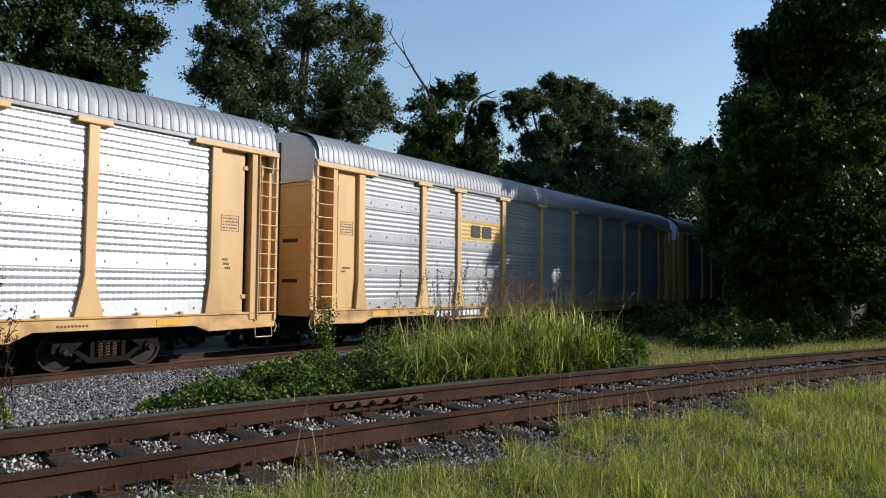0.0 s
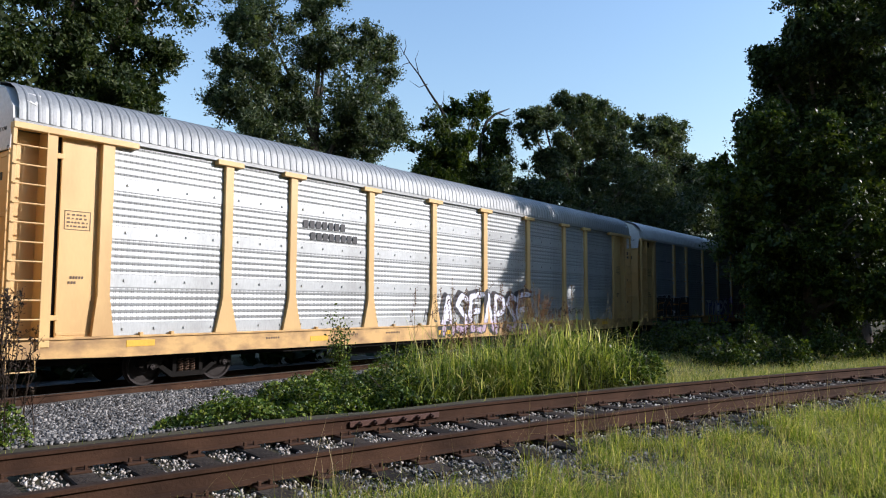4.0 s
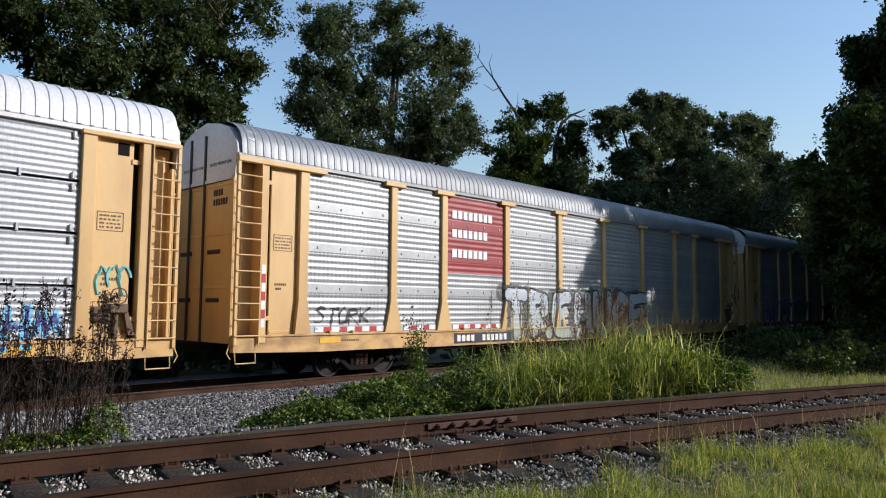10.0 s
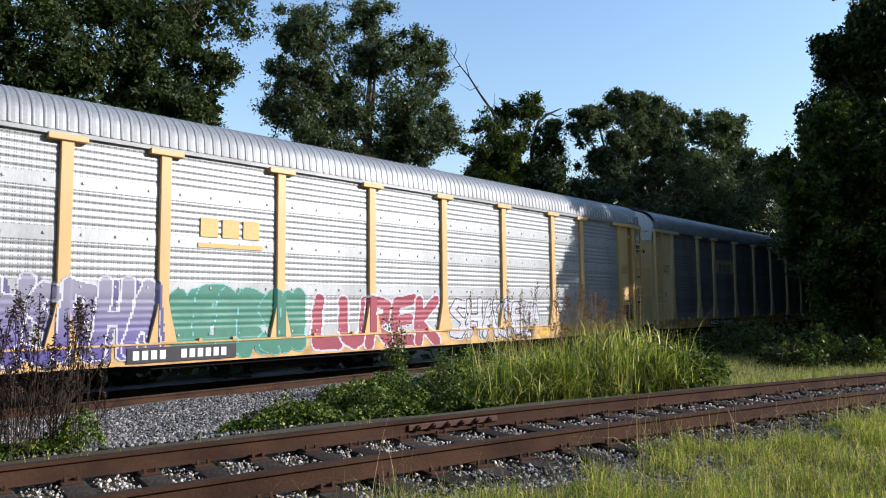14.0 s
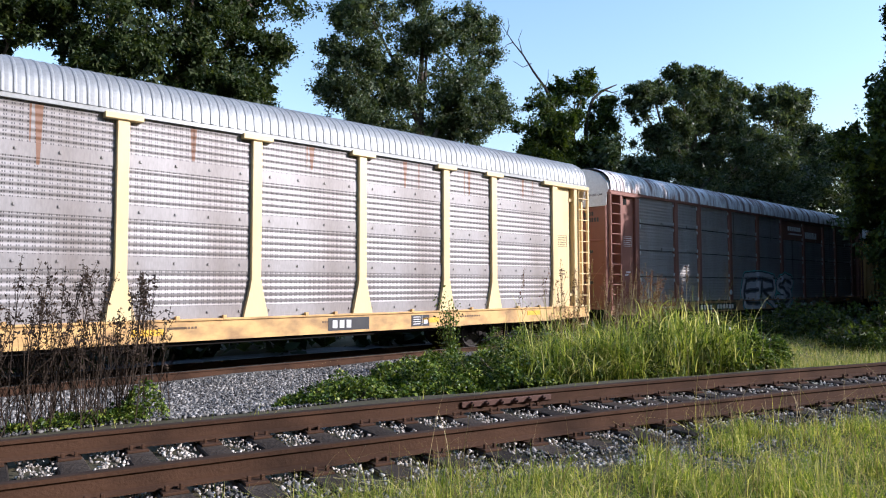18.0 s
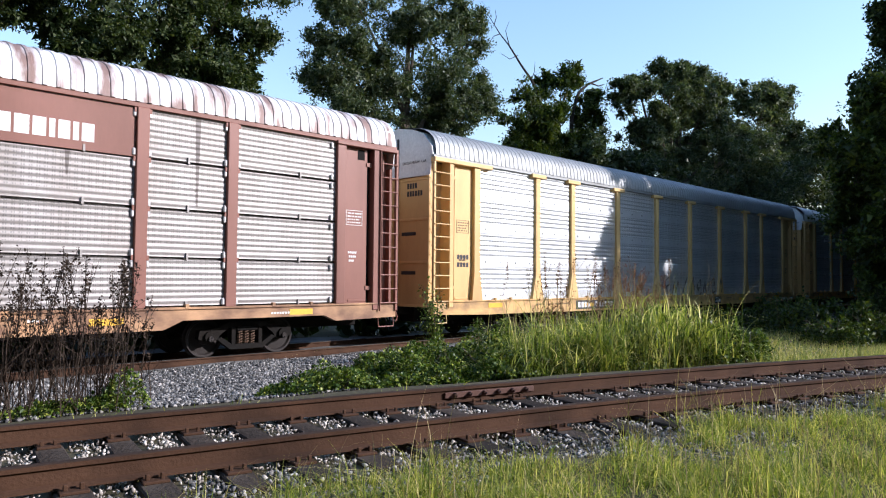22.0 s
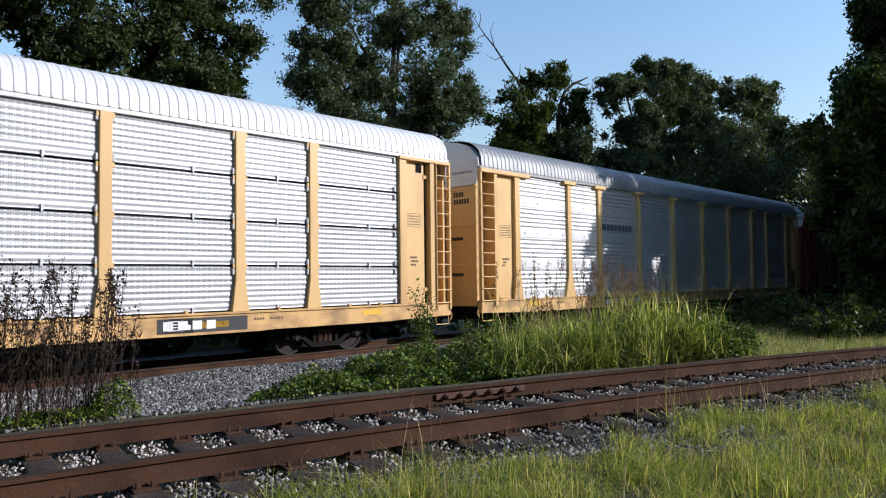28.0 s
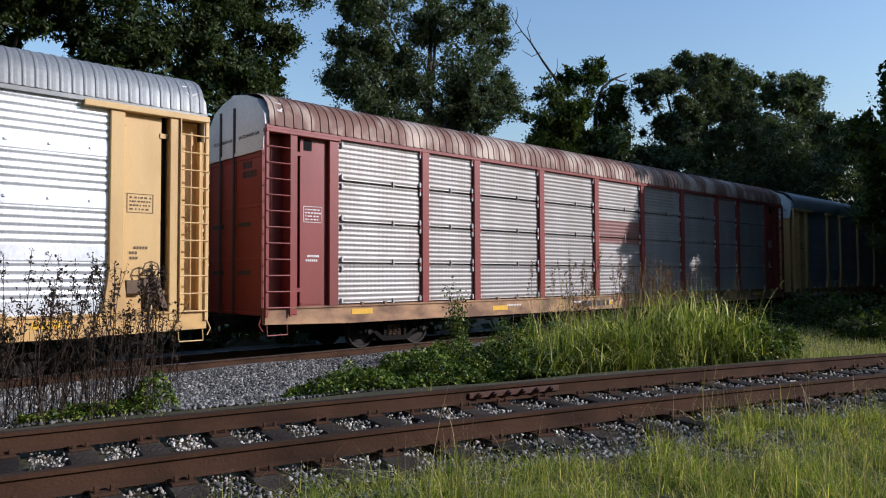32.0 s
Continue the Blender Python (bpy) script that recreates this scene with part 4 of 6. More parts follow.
def autorack(label, lead, paint_mat, sheet, kind="a", roof=None, style="t", cap=None, brake=True, sheets=None, arched=False):
    car = thing("autorack_railcar", label, "railcar", on_line(lead).translation, group="train of closed car carriers")
    roof = roof or ROOF_GREY
    for i, (a, b) in enumerate(zip(EDGES[:-1], EDGES[1:])):
        mat = (sheets or {}).get(i, sheet)
        part("side_sheet", sheet_me(b - a, kind, mat), car, at=(a, 0, 0))
    for x in POSTS:
        part("post", post_me(style, paint_mat), car, at=(x, 0, 0))
    if style != "t":
        for x in (1.9, *POSTS, LEN - 1.9):
            for k in range(4):
                for zz in (LOW + 0.10 + k * (HIGH - LOW) / 4, LOW - 0.12 + (k + 1) * (HIGH - LOW) / 4):
                    for bx in (-0.19, 0.115):
                        part("clip", box_me("clip", CLIP, (0, 0.075, 0.035, 0.075, -0.075, 0.075), 0.02), car, at=(x + bx, 0, zz))
    part("roof", roof_me(roof, style), car, "ribbed sheet roof")
    part("eave", eave_me({ROOF_RUST: BROWN, ROOF_BROWN: RED}.get(roof, roof if style != "t" else ROOF_GREY)), car)
    part("side_sill", sill_me(SILL_RUST if paint_mat in (BROWN, RED) else SILL_YELLOW, arched), car, "painted side sill with worn stencils")
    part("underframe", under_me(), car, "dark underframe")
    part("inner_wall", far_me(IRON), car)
    for end in (0, 1):
        flip = Matrix.Identity(4) if end == 0 else Matrix.Translation((LEN, 0, 0)) @ Matrix.Diagonal((-1, 1, 1, 1))
        group = []
        group.append(part("end_panel", corner_me(paint_mat, style), car))
        lad = part("ladder", ladder_me(paint_mat), car)
        group.append(lad)
        for k in range(11):
            part("rung", rung_me(paint_mat), lad, at=(0, 0, 1.12 + k * 0.355))
        group.append(part("end_hood", hood_me(cap or CAP_WHITE), car, "white painted end of the roof"))
        group.append(end_door(car, paint_mat, 0.2))
        group.append(end_door(car, paint_mat, 1.54))
        group.append(part("coupler", coupler_me(), car, "dark coupler with an air hose"))
        if style != "t":
            # no hole is cut: a near-black plate paints the opening's shade
            group.append(part("vent_hole", box_me("vent_hole", IRON, (1.02, 1.24, 0.104, 0.112, 4.70, 4.95), 0), car, "near-black plate standing in for a shaded opening under the eave"))
        group.append(part("stirrup_step", step_me(paint_mat), car))
        if end == 1 and brake:
            group.append(part("hand_brake", brake_me(GRIMY), car, "hand brake wheel and lever"))
        for g in group:
            g.matrix_local = flip @ Matrix.Translation(g.location)
        if end == 0 and lead > 20:
            for yy in (1.30, 2.60):
                words(car, "EXCESS HEIGHT CAR", yy, 4.98, 0.105, BLACK_PAINT, 0.012, True, "black words on the white end")
            for zz, n in ((4.28, 4), (4.06, 6)):
                [part("mark_bar", box_me("mark_bar", BLACK_PAINT, (0.006, 0.012, 0, 0.075, 0, 0.15), 0), car, at=(0.035, 1.05 - 0.11 * k, zz)) for k in range(n)]
        cx = 4.0 if end == 0 else LEN - 4.0
        truck = part("truck", frame_me(), car, "dark cast steel truck", (cx, 0.55, 0))
        part("side_frame", frame_me(), truck, at=(0, 1.95, 0))
        part("spring", spring_me(), truck, "rusty coil springs")
        for o in (-0.9, 0.9):
            w = part("wheelset", wheelset_me(), truck, "worn steel wheels on an axle", (o, 0.98, 0.42))
            WHEELS.append((w, o, lead + cx))
    car.rotation_euler = (0, 0, radians(HEADING))
    CARS.append((car, lead))
    return car


def panel_block(car, name, label, i, z0, z1, mat, kind):
    """Paint over part of a side sheet, following its ribs."""
    a, b = EDGES[i] + 0.14, EDGES[i + 1] - 0.14
    pr = [(z, y - 0.005) for z, y in ribs(kind) if z0 <= z <= z1]
    m = Mesh()
    m.quad_strip([(a, y, z) for z, y in pr], [(b, y, z) for z, y in pr])
    return part(name, m.mesh(name, mat), car, label)


def letters_as_blocks(car, name, label, x, z, widths, h, mat, y=0.07, gap=0.05):
    """A painted name as plain rounded blocks, one for each character."""
    for w in widths:
        part(name, box_me(name, mat, (0, round(w, 3), 0, 0.006, 0, round(h, 3)), 0.002), car, label, (x, y - 0.006, z))
        x += w + gap


def number_board(car, x, w, letters=4, digits=6, black=True, y=0.006):
    """The car's mark on its sill: a black board with pale bars."""
    m = Mesh()
    if black:
        m.box(x, x + w, y, y + 0.012, 0.74, 1.04)
        part("number_board", m.mesh("number_board", BLACK_PAINT), car, "black board with a pale number")
    step = (w - 0.3) / (letters + digits + 1.5)
    xx = x + 0.12
    for i in range(letters + digits):
        if i == letters:
            xx += 1.5 * step
        part("number_bar", box_me("number_bar", WHITE_PAINT if black else BLACK_PAINT, (0, round(step * 0.66, 3), 0.0, 0.005, 0, 0.18), 0), car, at=(xx, y - 0.006, 0.80))
        xx += step


def small_stencils(car, seed, red=False):
    """Tiny stencilled notices, plates and boxes on the end panels and the sill."""
    r = random.Random(seed)
    ink = WHITE_PAINT if red else paint("faded_black", (0.13, 0.08, 0.04))

    def notice(m, label):
        tagged(part("notice", m.mesh("notice", ink), car, label), kind="stuff")

    for base in (1.02, LEN - 1.58):
        m, z = Mesh(), r.choice((3.05, 3.2))
        for a, b, c, d in ((0, 0.5, 0, 0.010), (0, 0.5, 0.36, 0.370), (0, 0.010, 0, 0.37), (0.49, 0.5, 0, 0.37)):
            m.box(base + a, base + b, 0.100, 0.106, z + c, z + d)
        for k in range(4):
            q = base + 0.05
            while q < base + 0.43:
                w = r.uniform(0.02, 0.06)
                m.box(q, q + w, 0.100, 0.106, z + 0.055 + k * 0.075, z + 0.085 + k * 0.075)
                q += w + r.uniform(0.012, 0.05)
        notice(m, "small framed stencilled notice")
        m = Mesh()
        for k in range(r.randint(2, 3)):
            q = base + r.uniform(0.05, 0.15)
            for c in range(r.randint(3, 6)):
                m.box(q, q + 0.036, 0.100, 0.106, 2.15 + k * 0.10, 2.20 + k * 0.10)
                q += 0.055
        notice(m, "short lines of faded stencilled marks")
    for k in range(9):
        m, x = Mesh(), r.uniform(2.2, LEN - 3)
        for q in range(r.randint(4, 9)):
            m.box(x + q * 0.07, x + q * 0.07 + 0.045, 0.008, 0.013, 0.93, 0.975)
        notice(m, "faded stencilled line on the sill")
    for x in (2.3, 7.2, LEN / 2 - 1.2, LEN - 7.5, LEN - 3.2):
        z = 0.90 if 2 < x < 6 or x > LEN - 6 else 0.82
        part("reflector", box_me("reflector", paint("yellow_reflector", (0.75, 0.42, 0.03)), (0, 0.62, 0.006, 0.013, 0, 0.13), 0), car, "yellow reflector strip", (x, 0, z))
    m = Mesh()
    x = r.uniform(17.2, 20.0)
    m.box(x, x + 0.62, 0.006, 0.014, 0.74, 1.03)
    b = part("service_plate", m.mesh("service_plate", BLACK_PAINT), car, "black service plate with white lines")
    m = Mesh()
    for k in range(4):
        m.box(x + 0.06, x + 0.30, 0.0, 0.005, 0.79 + k * 0.06, 0.81 + k * 0.06)
    m.box(x + 0.36, x + 0.37, 0.0, 0.005, 0.76, 1.01)
    m.box(x + 0.42, x + 0.55, 0.0, 0.005, 0.80, 0.90)
    part("plate_lines", m.mesh("plate_lines", WHITE_PAINT), b)


def red_white_strip(car, x0, x1):
    red = paint("red_strip", (0.45, 0.04, 0.03))
    for i in range(int((x1 - x0) / 0.24)):
        if any(abs(x0 + i * 0.24 + 0.12 - p) < 0.32 for p in POSTS):
            continue
        part("warning_block", box_me("warning_block", red if i % 2 else WHITE_PAINT, (0, 0.238, 0.06, 0.068, 0, 0.12), 0), car, "red block of a strip" if i % 2 else "white block of a strip", (x0 + i * 0.24, 0, LOW + 0.03))


def rust_run(car, kind, x, w, z0, z1, mat):
    """A run of rust down a side sheet, narrowing towards its foot."""
    pr = [(z, y - 0.004) for z, y in ribs(kind) if z0 <= z <= z1]
    m = Mesh()
    k = lambda z: 0.35 + 0.65 * (z - z0) / (z1 - z0)
    m.quad_strip([(x - w / 2 * k(z), y, z) for z, y in pr], [(x + w / 2 * k(z), y, z) for z, y in pr])
    part("rust_run", m.mesh("rust_run", mat), car, "thin brown run of rust")


def scrawl(car, mat, x, z, w, h, seed, n=5, y=0.105, end=False, thick=0.012):
    """Loose loops of a spray can or marker, on a side panel or (end) on the end face."""
    r = random.Random(seed)
    m = Mesh()
    for i in range(n):
        cx, cz = x + w * (i + 0.5) / n, z + h * r.uniform(0.35, 0.65)
        a0, turn = r.uniform(0, 6.3), r.choice((-1, 1)) * r.uniform(3.5, 6.0)
        pts = []
        for k in range(9):
            a = a0 + turn * k / 8
            u, v = cx + w / n * 0.6 * math.cos(a) * r.uniform(0.7, 1.1), cz + h * 0.45 * math.sin(a) * r.uniform(0.7, 1.1)
            pts.append((y, u, v) if end else (u, y, v))
        m.tube(pts, [thick] * len(pts), 4)
    part("scrawl", m.mesh("scrawl", mat), car, "loose scrawled tag")


def upright_strip(car, x):
    for i in range(7):
        part("warning_block", box_me("warning_block", paint("red_strip", (0.45, 0.04, 0.03)) if i % 2 else WHITE_PAINT, (0, 0.10, -0.018, -0.011, 0, 0.198), 0), car, "red block of a strip" if i % 2 else "white block of a strip", (x, 0, 1.30 + 0.2 * i))


PITCH, FIRST, SPEED = 28.724, 13.31, 9.137


def lead_of(n):
    return FIRST + PITCH * (n - 1)


P_WHITE, P_BLACK, P_BLUE = paint("white_spray", (0.56, 0.56, 0.58)), paint("black_spray", (0.03, 0.03, 0.035)), paint("light_blue_spray", (0.16, 0.50, 0.68))
P_NAVY, P_PURPLE, P_GREEN = paint("navy_spray", (0.05, 0.06, 0.22)), paint("lilac_spray", (0.33, 0.28, 0.55)), paint("green_spray", (0.05, 0.20, 0.13))
P_ORANGE, P_PINK, P_MINT = paint("orange_spray", (0.50, 0.22, 0.06)), paint("pink_spray", (0.55, 0.42, 0.50)), paint("pale_green_spray", (0.48, 0.56, 0.46))
P_LIME, P_RED, P_PLUM, P_TEAL = paint("lime_spray", (0.50, 0.60, 0.10)), paint("dark_red_spray", (0.30, 0.05, 0.07)), paint("plum_spray", (0.20, 0.08, 0.18)), paint("teal_spray", (0.15, 0.48, 0.46))
P_GREY = paint("grey_spray", (0.16, 0.16, 0.18))
SIGN_YELLOW, SIGN_RED = paint("sign_yellow", (0.62, 0.42, 0.13)), paint("sign_red", (0.30, 0.045, 0.04))

c0 = autorack("yellow and bright silver closed car carrier with ribbed sides", lead_of(0), YELLOW, ALU_PERF, "a", ROOF_GREY, brake=False, arched=True)
number_board(c0, 8.2, 1.9)
small_stencils(c0, 10)

c1 = autorack("yellow and silver closed car carrier with a yellow logo panel", lead_of(1), YELLOW, ALU, "a", ROOF_GREY, brake=False, arched=True)
panel_block(c1, "logo_panel", "yellow logo panel", 2, 3.25, 4.1, SIGN_YELLOW, "a")
letters_as_blocks(c1, "logo_block", "dark painted block of a logo", 7.38, 3.5, [0.55, 0.55], 0.42, BLACK_PAINT, 0.066, 0.16)
number_board(c1, 5.2, 2.9)
small_stencils(c1, 11)

c2 = autorack("yellow and silver closed car carrier with white and pink graffiti", lead_of(2), YELLOW, ALU, "a", ROOF_GREY, brake=False)
letters_as_blocks(c2, "letter_block", "dark painted block of a name", 6.95, 3.75, [0.17] * 7, 0.2, BLACK_PAINT)
letters_as_blocks(c2, "letter_block", "dark painted block of a name", 7.2, 3.45, [0.17] * 8, 0.2, BLACK_PAINT)
spray(c2, "a", "ASEAPSE", 12.75, 0.90, 0.79, 1.15, [(fade("white_and_pink_spray", (0.46, 0.34, 0.44), (0.70, 0.70, 0.78), 1.05, 1.35), 0.095), (P_BLACK, 0.14)], seed=3, shade=(P_BLACK, 0.17, -0.16, 0.03))
spray(c2, "a", "~@~O~@~", 18.7, 1.32, 0.58, 0.30, [(P_BLACK, 0.02)], seed=5, step=0.022)
spray(c2, "a", "NO", 11.9, 1.25, 0.34, 0.34, [(P_BLACK, 0.02)], seed=6, step=0.022)
number_board(c2, 18.6, 1.35, 3, 0, False)
small_stencils(c2, 12)

c3 = autorack("yellow and white closed car carrier covered in graffiti", lead_of(3), YELLOW, ALU_WHITE, "b", ROOF_WHITE, "p", arched=True)
spray(c3, "b", "EOTE", 2.2, 1.0, 1.16, 0.85, [(P_ORANGE, 0.035), (P_BLACK, 0.36), (P_WHITE, 0.40)], seed=7)
spray(c3, "b", "TIMPS", 9.95, 0.92, 0.86, 1.05, [(fade("white_and_lime_spray", (0.50, 0.60, 0.12), (0.74, 0.76, 0.78), 1.0, 1.5), 0.105), (P_NAVY, 0.15), (P_WHITE, 0.175)], seed=8, lean=0.3, shade=(paint("blue_spray", (0.06, 0.14, 0.42)), 0.15, 0.14, -0.12))
spray(c3, "b", "OO", 13.6, 0.95, 0.9, 1.15, [(P_PURPLE, 0.10), (P_PLUM, 0.13)], seed=9)
spray(c3, "b", "TG", 14.0, 1.1, 0.52, 0.7, [(P_LIME, 0.05), (P_GREEN, 0.075)], seed=91)
spray(c3, "b", "NO", 15.3, 0.95, 0.68, 0.9, [(P_PINK, 0.03), (P_PLUM, 0.10)], seed=92)
spray(c3, "b", "HUN", 16.6, 1.05, 0.44, 0.75, [(paint("mauve_spray", (0.30, 0.16, 0.30)), 0.055)], seed=93)
spray(c3, "b", "GSNDE", 18.25, 0.88, 0.56, 1.0, [(P_BLUE, 0.10), (P_BLACK, 0.14)], seed=10, shade=(P_GREEN, 0.24, 0.02, 0.02))
spray(c3, "b", "EWO", 21.15, 0.88, 0.74, 0.95, [(P_PURPLE, 0.12), (P_NAVY, 0.15)], seed=11, shade=(P_ORANGE, 0.2, 0.03, -0.05))
spray(c3, "b", "@~H~", 23.4, 1.05, 0.50, 0.7, [(P_NAVY, 0.03), (P_BLUE, 0.075)], seed=12)
number_board(c3, 6.7, 2.2, 2, 6, y=-0.010)
small_stencils(c3, 13)
scrawl(c3, P_TEAL, LEN - 1.55, 2.0, 0.65, 0.6, 31, 3, 0.100, thick=0.03)

c4 = autorack("yellow and silver closed car carrier with a red sign panel", lead_of(4), YELLOW, ALU, "c", ROOF_GREY)
panel_block(c4, "sign_panel", "dark red sign panel", 2, 2.75, 5.0, SIGN_RED, "c")
for zz, n in ((4.35, 8), (3.80, 7), (3.22, 7)):
    letters_as_blocks(c4, "letter_block", "white painted block of a name", 6.95, zz, [0.2] + [0.175] * (n - 1), 0.24, WHITE_PAINT)
spray(c4, "c", "TREHUGE", 9.5, 0.92, 1.34, 1.30, [(fade("pale_grey_green_spray", (0.36, 0.39, 0.31), (0.45, 0.49, 0.50), 0.9, 2.2), 0.19), (P_BLACK, 0.26)], seed=14, lean=0.0, wide=0.66, shade=(paint("olive_grey_spray", (0.10, 0.105, 0.085)), 0.26, -0.28, 0.06))
spray(c4, "c", "STORK", 2.2, 1.35, 0.36, 0.38, [(P_BLACK, 0.026)], seed=15, step=0.022)
red_white_strip(c4, 2.2, 9.3)
red_white_strip(c4, 20.9, 25.3)
number_board(c4, 7.0, 2.6)
small_stencils(c4, 14)
upright_strip(c4, LEN - 0.76)
upright_strip(c4, 0.66)

c5 = autorack("yellow and silver closed car carrier with long coloured graffiti", lead_of(5), YELLOW, ALU, "a", ROOF_GREY)
letters_as_blocks(c5, "logo_block", "yellow painted block of a logo", 7.4, 3.35, [0.42, 0.42, 0.42], 0.42, SIGN_YELLOW, 0.066, 0.10)
underline = Mesh()
underline.box(7.35, 8.95, 0.06, 0.068, 3.12, 3.22)
part("logo_line", underline.mesh("logo_line", SIGN_YELLOW), c5, "yellow line under the logo")
spray(c5, "a", "ENWSRHA", 2.15, 0.95, 0.66, 1.35, [(fade("violet_spray", (0.085, 0.065, 0.25), (0.23, 0.22, 0.28), 1.0, 2.1), 0.125), (P_WHITE, 0.165)], seed=16, lean=0.25, shade=(paint("dull_violet_spray", (0.10, 0.09, 0.20)), 0.15, 0.1, -0.05))
spray(c5, "a", "WENRSH", 6.9, 0.95, 0.56, 1.1, [(P_GREEN, 0.20), (P_TEAL, 0.215)], seed=17)
spray(c5, "a", "LUREK", 10.4, 0.88, 0.94, 1.1, [(P_RED, 0.15), (P_WHITE, 0.20)], seed=18)
spray(c5, "a", "SHASE~", 15.4, 0.95, 0.80, 0.95, [(paint("pale_grey_spray", (0.50, 0.50, 0.52)), 0.10), (P_BLACK, 0.14), (P_WHITE, 0.17)], seed=19)
number_board(c5, 5.85, 2.4, y=-0.016)
small_stencils(c5, 15)
scrawl(c5, P_BLACK, 0.45, 5.05, 1.5, 0.5, 32, 5, 0.014, True, 0.018)
scrawl(c5, P_BLACK, 0.7, 3.55, 0.8, 0.5, 33, 3, 0.03, True, 0.018)
scrawl(c5, P_BLACK, 0.5, 1.7, 0.5, 1.6, 34, 3, 0.03, True, 0.022)
scrawl(c5, P_BLACK, 0.95, 2.3, 0.65, 0.35, 35, 4)
scrawl(c5, P_WHITE, 0.9, 1.2, 0.7, 0.7, 36, 4, thick=0.028)
m = Mesh()
m.box(1.05, 1.55, 0.098, 0.105, 2.75, 3.15)
part("sticker", m.mesh("sticker", paint("bright_yellow", (0.80, 0.58, 0.06))), c5, "bright yellow sticker on the end panel")

c6 = autorack("pale yellow and dull grey closed car carrier with rust streaks", lead_of(6), LEMON, ALU_DULL, "a", ROOF_GREY, brake=False)
panel_block(c6, "logo_panel", "pale yellow logo panel", 2, 3.15, 4.05, paint("pale_sign", (0.62, 0.47, 0.22)), "a")
letters_as_blocks(c6, "logo_block", "faded block of a logo", 7.25, 3.4, [0.45, 0.45, 0.45], 0.42, paint("faded_grey", (0.30, 0.26, 0.21)), 0.06, 0.1)
number_board(c6, 5.7, 3.3)
number_board(c6, 17.0, 1.2, 3, 0)
small_stencils(c6, 16)
RUST_STAIN = paint("rust_stain", (0.20, 0.095, 0.05))
r = random.Random(66)
for a, b in zip(EDGES[:-1], EDGES[1:]):
    rust_run(c6, "a", (a + b) / 2, r.uniform(0.08, 0.16), r.uniform(3.9, 4.5), 5.05, RUST_STAIN)
    rust_run(c6, "a", (a + b) / 2 + r.uniform(-0.5, 0.5), 0.04, r.uniform(4.2, 4.6), 5.05, RUST_STAIN)

c7 = autorack("brown closed car carrier with grey sheets and a rusty white roof", lead_of(7), BROWN, ALU_WARM, "b", ROOF_RUST, "p", brake=False, arched=True)
for i in (5, 6):
    part("sign_panel", box_me("sign_panel", BROWN, (EDGES[i] + 0.12, EDGES[i + 1] - 0.12, 0.066, 0.08, 4.08, 5.04), 0.004), c7, "flat brown sign panel")
letters_as_blocks(c7, "letter_block", "white painted block of a name", 16.0, 4.55, [0.2] * 7, 0.22, WHITE_PAINT)
letters_as_blocks(c7, "letter_block", "white painted block of a name", 18.25, 4.25, [0.32, 0.24, 0.22, 0.1, 0.2, 0.1, 0.22], 0.34, WHITE_PAINT)
m = Mesh()
m.prism([(16.0, 4.36), (18.2, 4.36), (18.2, 4.43), (16.3, 4.44)], 0.062, 0.068)
part("lettering_line", m.mesh("lettering_line", WHITE_PAINT), c7, "white line under the name")
spray(c7, "b", "ERS", 10.75, 0.98, 2.0, 1.15, [(P_BLACK, 0.05), (P_GREY, 0.11), (P_WHITE, 0.31), (P_BLACK, 0.36), (P_TEAL, 0.41)], seed=20)
number_board(c7, 6.4, 3.4, 4, 6)
small_stencils(c7, 17, True)
STAIN = paint("dark_stain", (0.12, 0.10, 0.085))
for x, w, z0 in ((9.9, 0.14, 3.3), (13.9, 0.1, 3.9), (16.6, 0.22, 2.0), (19.5, 0.09, 3.6), (22.0, 0.12, 3.2)):
    rust_run(c7, "b", x, w, z0, 4.08 if x > 15 and x < 20.9 else 5.05, STAIN)
m = Mesh()
m.lathe([(0.0, 0.0), (0.11, 0.0), (0.11, 0.02), (0.0, 0.02)], (9.3, -0.02, 1.5), 16)
part("round_plate", m.mesh("round_plate", WHITE_PAINT), c7, "small round pale plate")

c8 = autorack("yellow and bright silver closed car carrier with thin black scrawls", lead_of(8), YELLOW, ALU_PERF, "a", ROOF_GREY, brake=False)
letters_as_blocks(c8, "mark_bar", "dark painted bar", 1.05, 2.3, [0.09] * 4, 0.13, BLACK_PAINT, 0.105, 0.035)
letters_as_blocks(c8, "mark_bar", "dark painted bar", 1.05, 2.08, [0.09] * 4, 0.13, BLACK_PAINT, 0.105, 0.035)
spray(c8, "a", "@~/@", 12.9, 0.95, 0.74, 0.95, [(P_BLACK, 0.024)], seed=21, step=0.022)
spray(c8, "a", "@~@~", 15.7, 0.90, 0.70, 0.95, [(P_BLACK, 0.024)], seed=22, step=0.022)
number_board(c8, 6.75, 2.5)
small_stencils(c8, 18)

c9 = autorack("yellow and grey closed car carrier with a white roof", lead_of(9), YELLOW, ALU_PALE, "b", ROOF_WHITE, "s", brake=False)
letters_as_blocks(c9, "logo_block", "dark yellow block of a logo", 7.3, 3.6, [0.42, 0.42, 0.42], 0.42, SIGN_YELLOW, 0.07, 0.1)
number_board(c9, 19.0, 2.0, 4, 0)
small_stencils(c9, 19)

c10 = autorack("yellow and very bright silver closed car carrier with a dark name", lead_of(10), YELLOW, ALU_BRIGHT, "a", ROOF_GREY)
letters_as_blocks(c10, "letter_block", "dark painted block of a name", 6.82, 3.5, [0.26] + [0.21] * 7, 0.22, paint("dark_blue_grey", (0.10, 0.12, 0.14)))
number_board(c10, 6.75, 2.8)
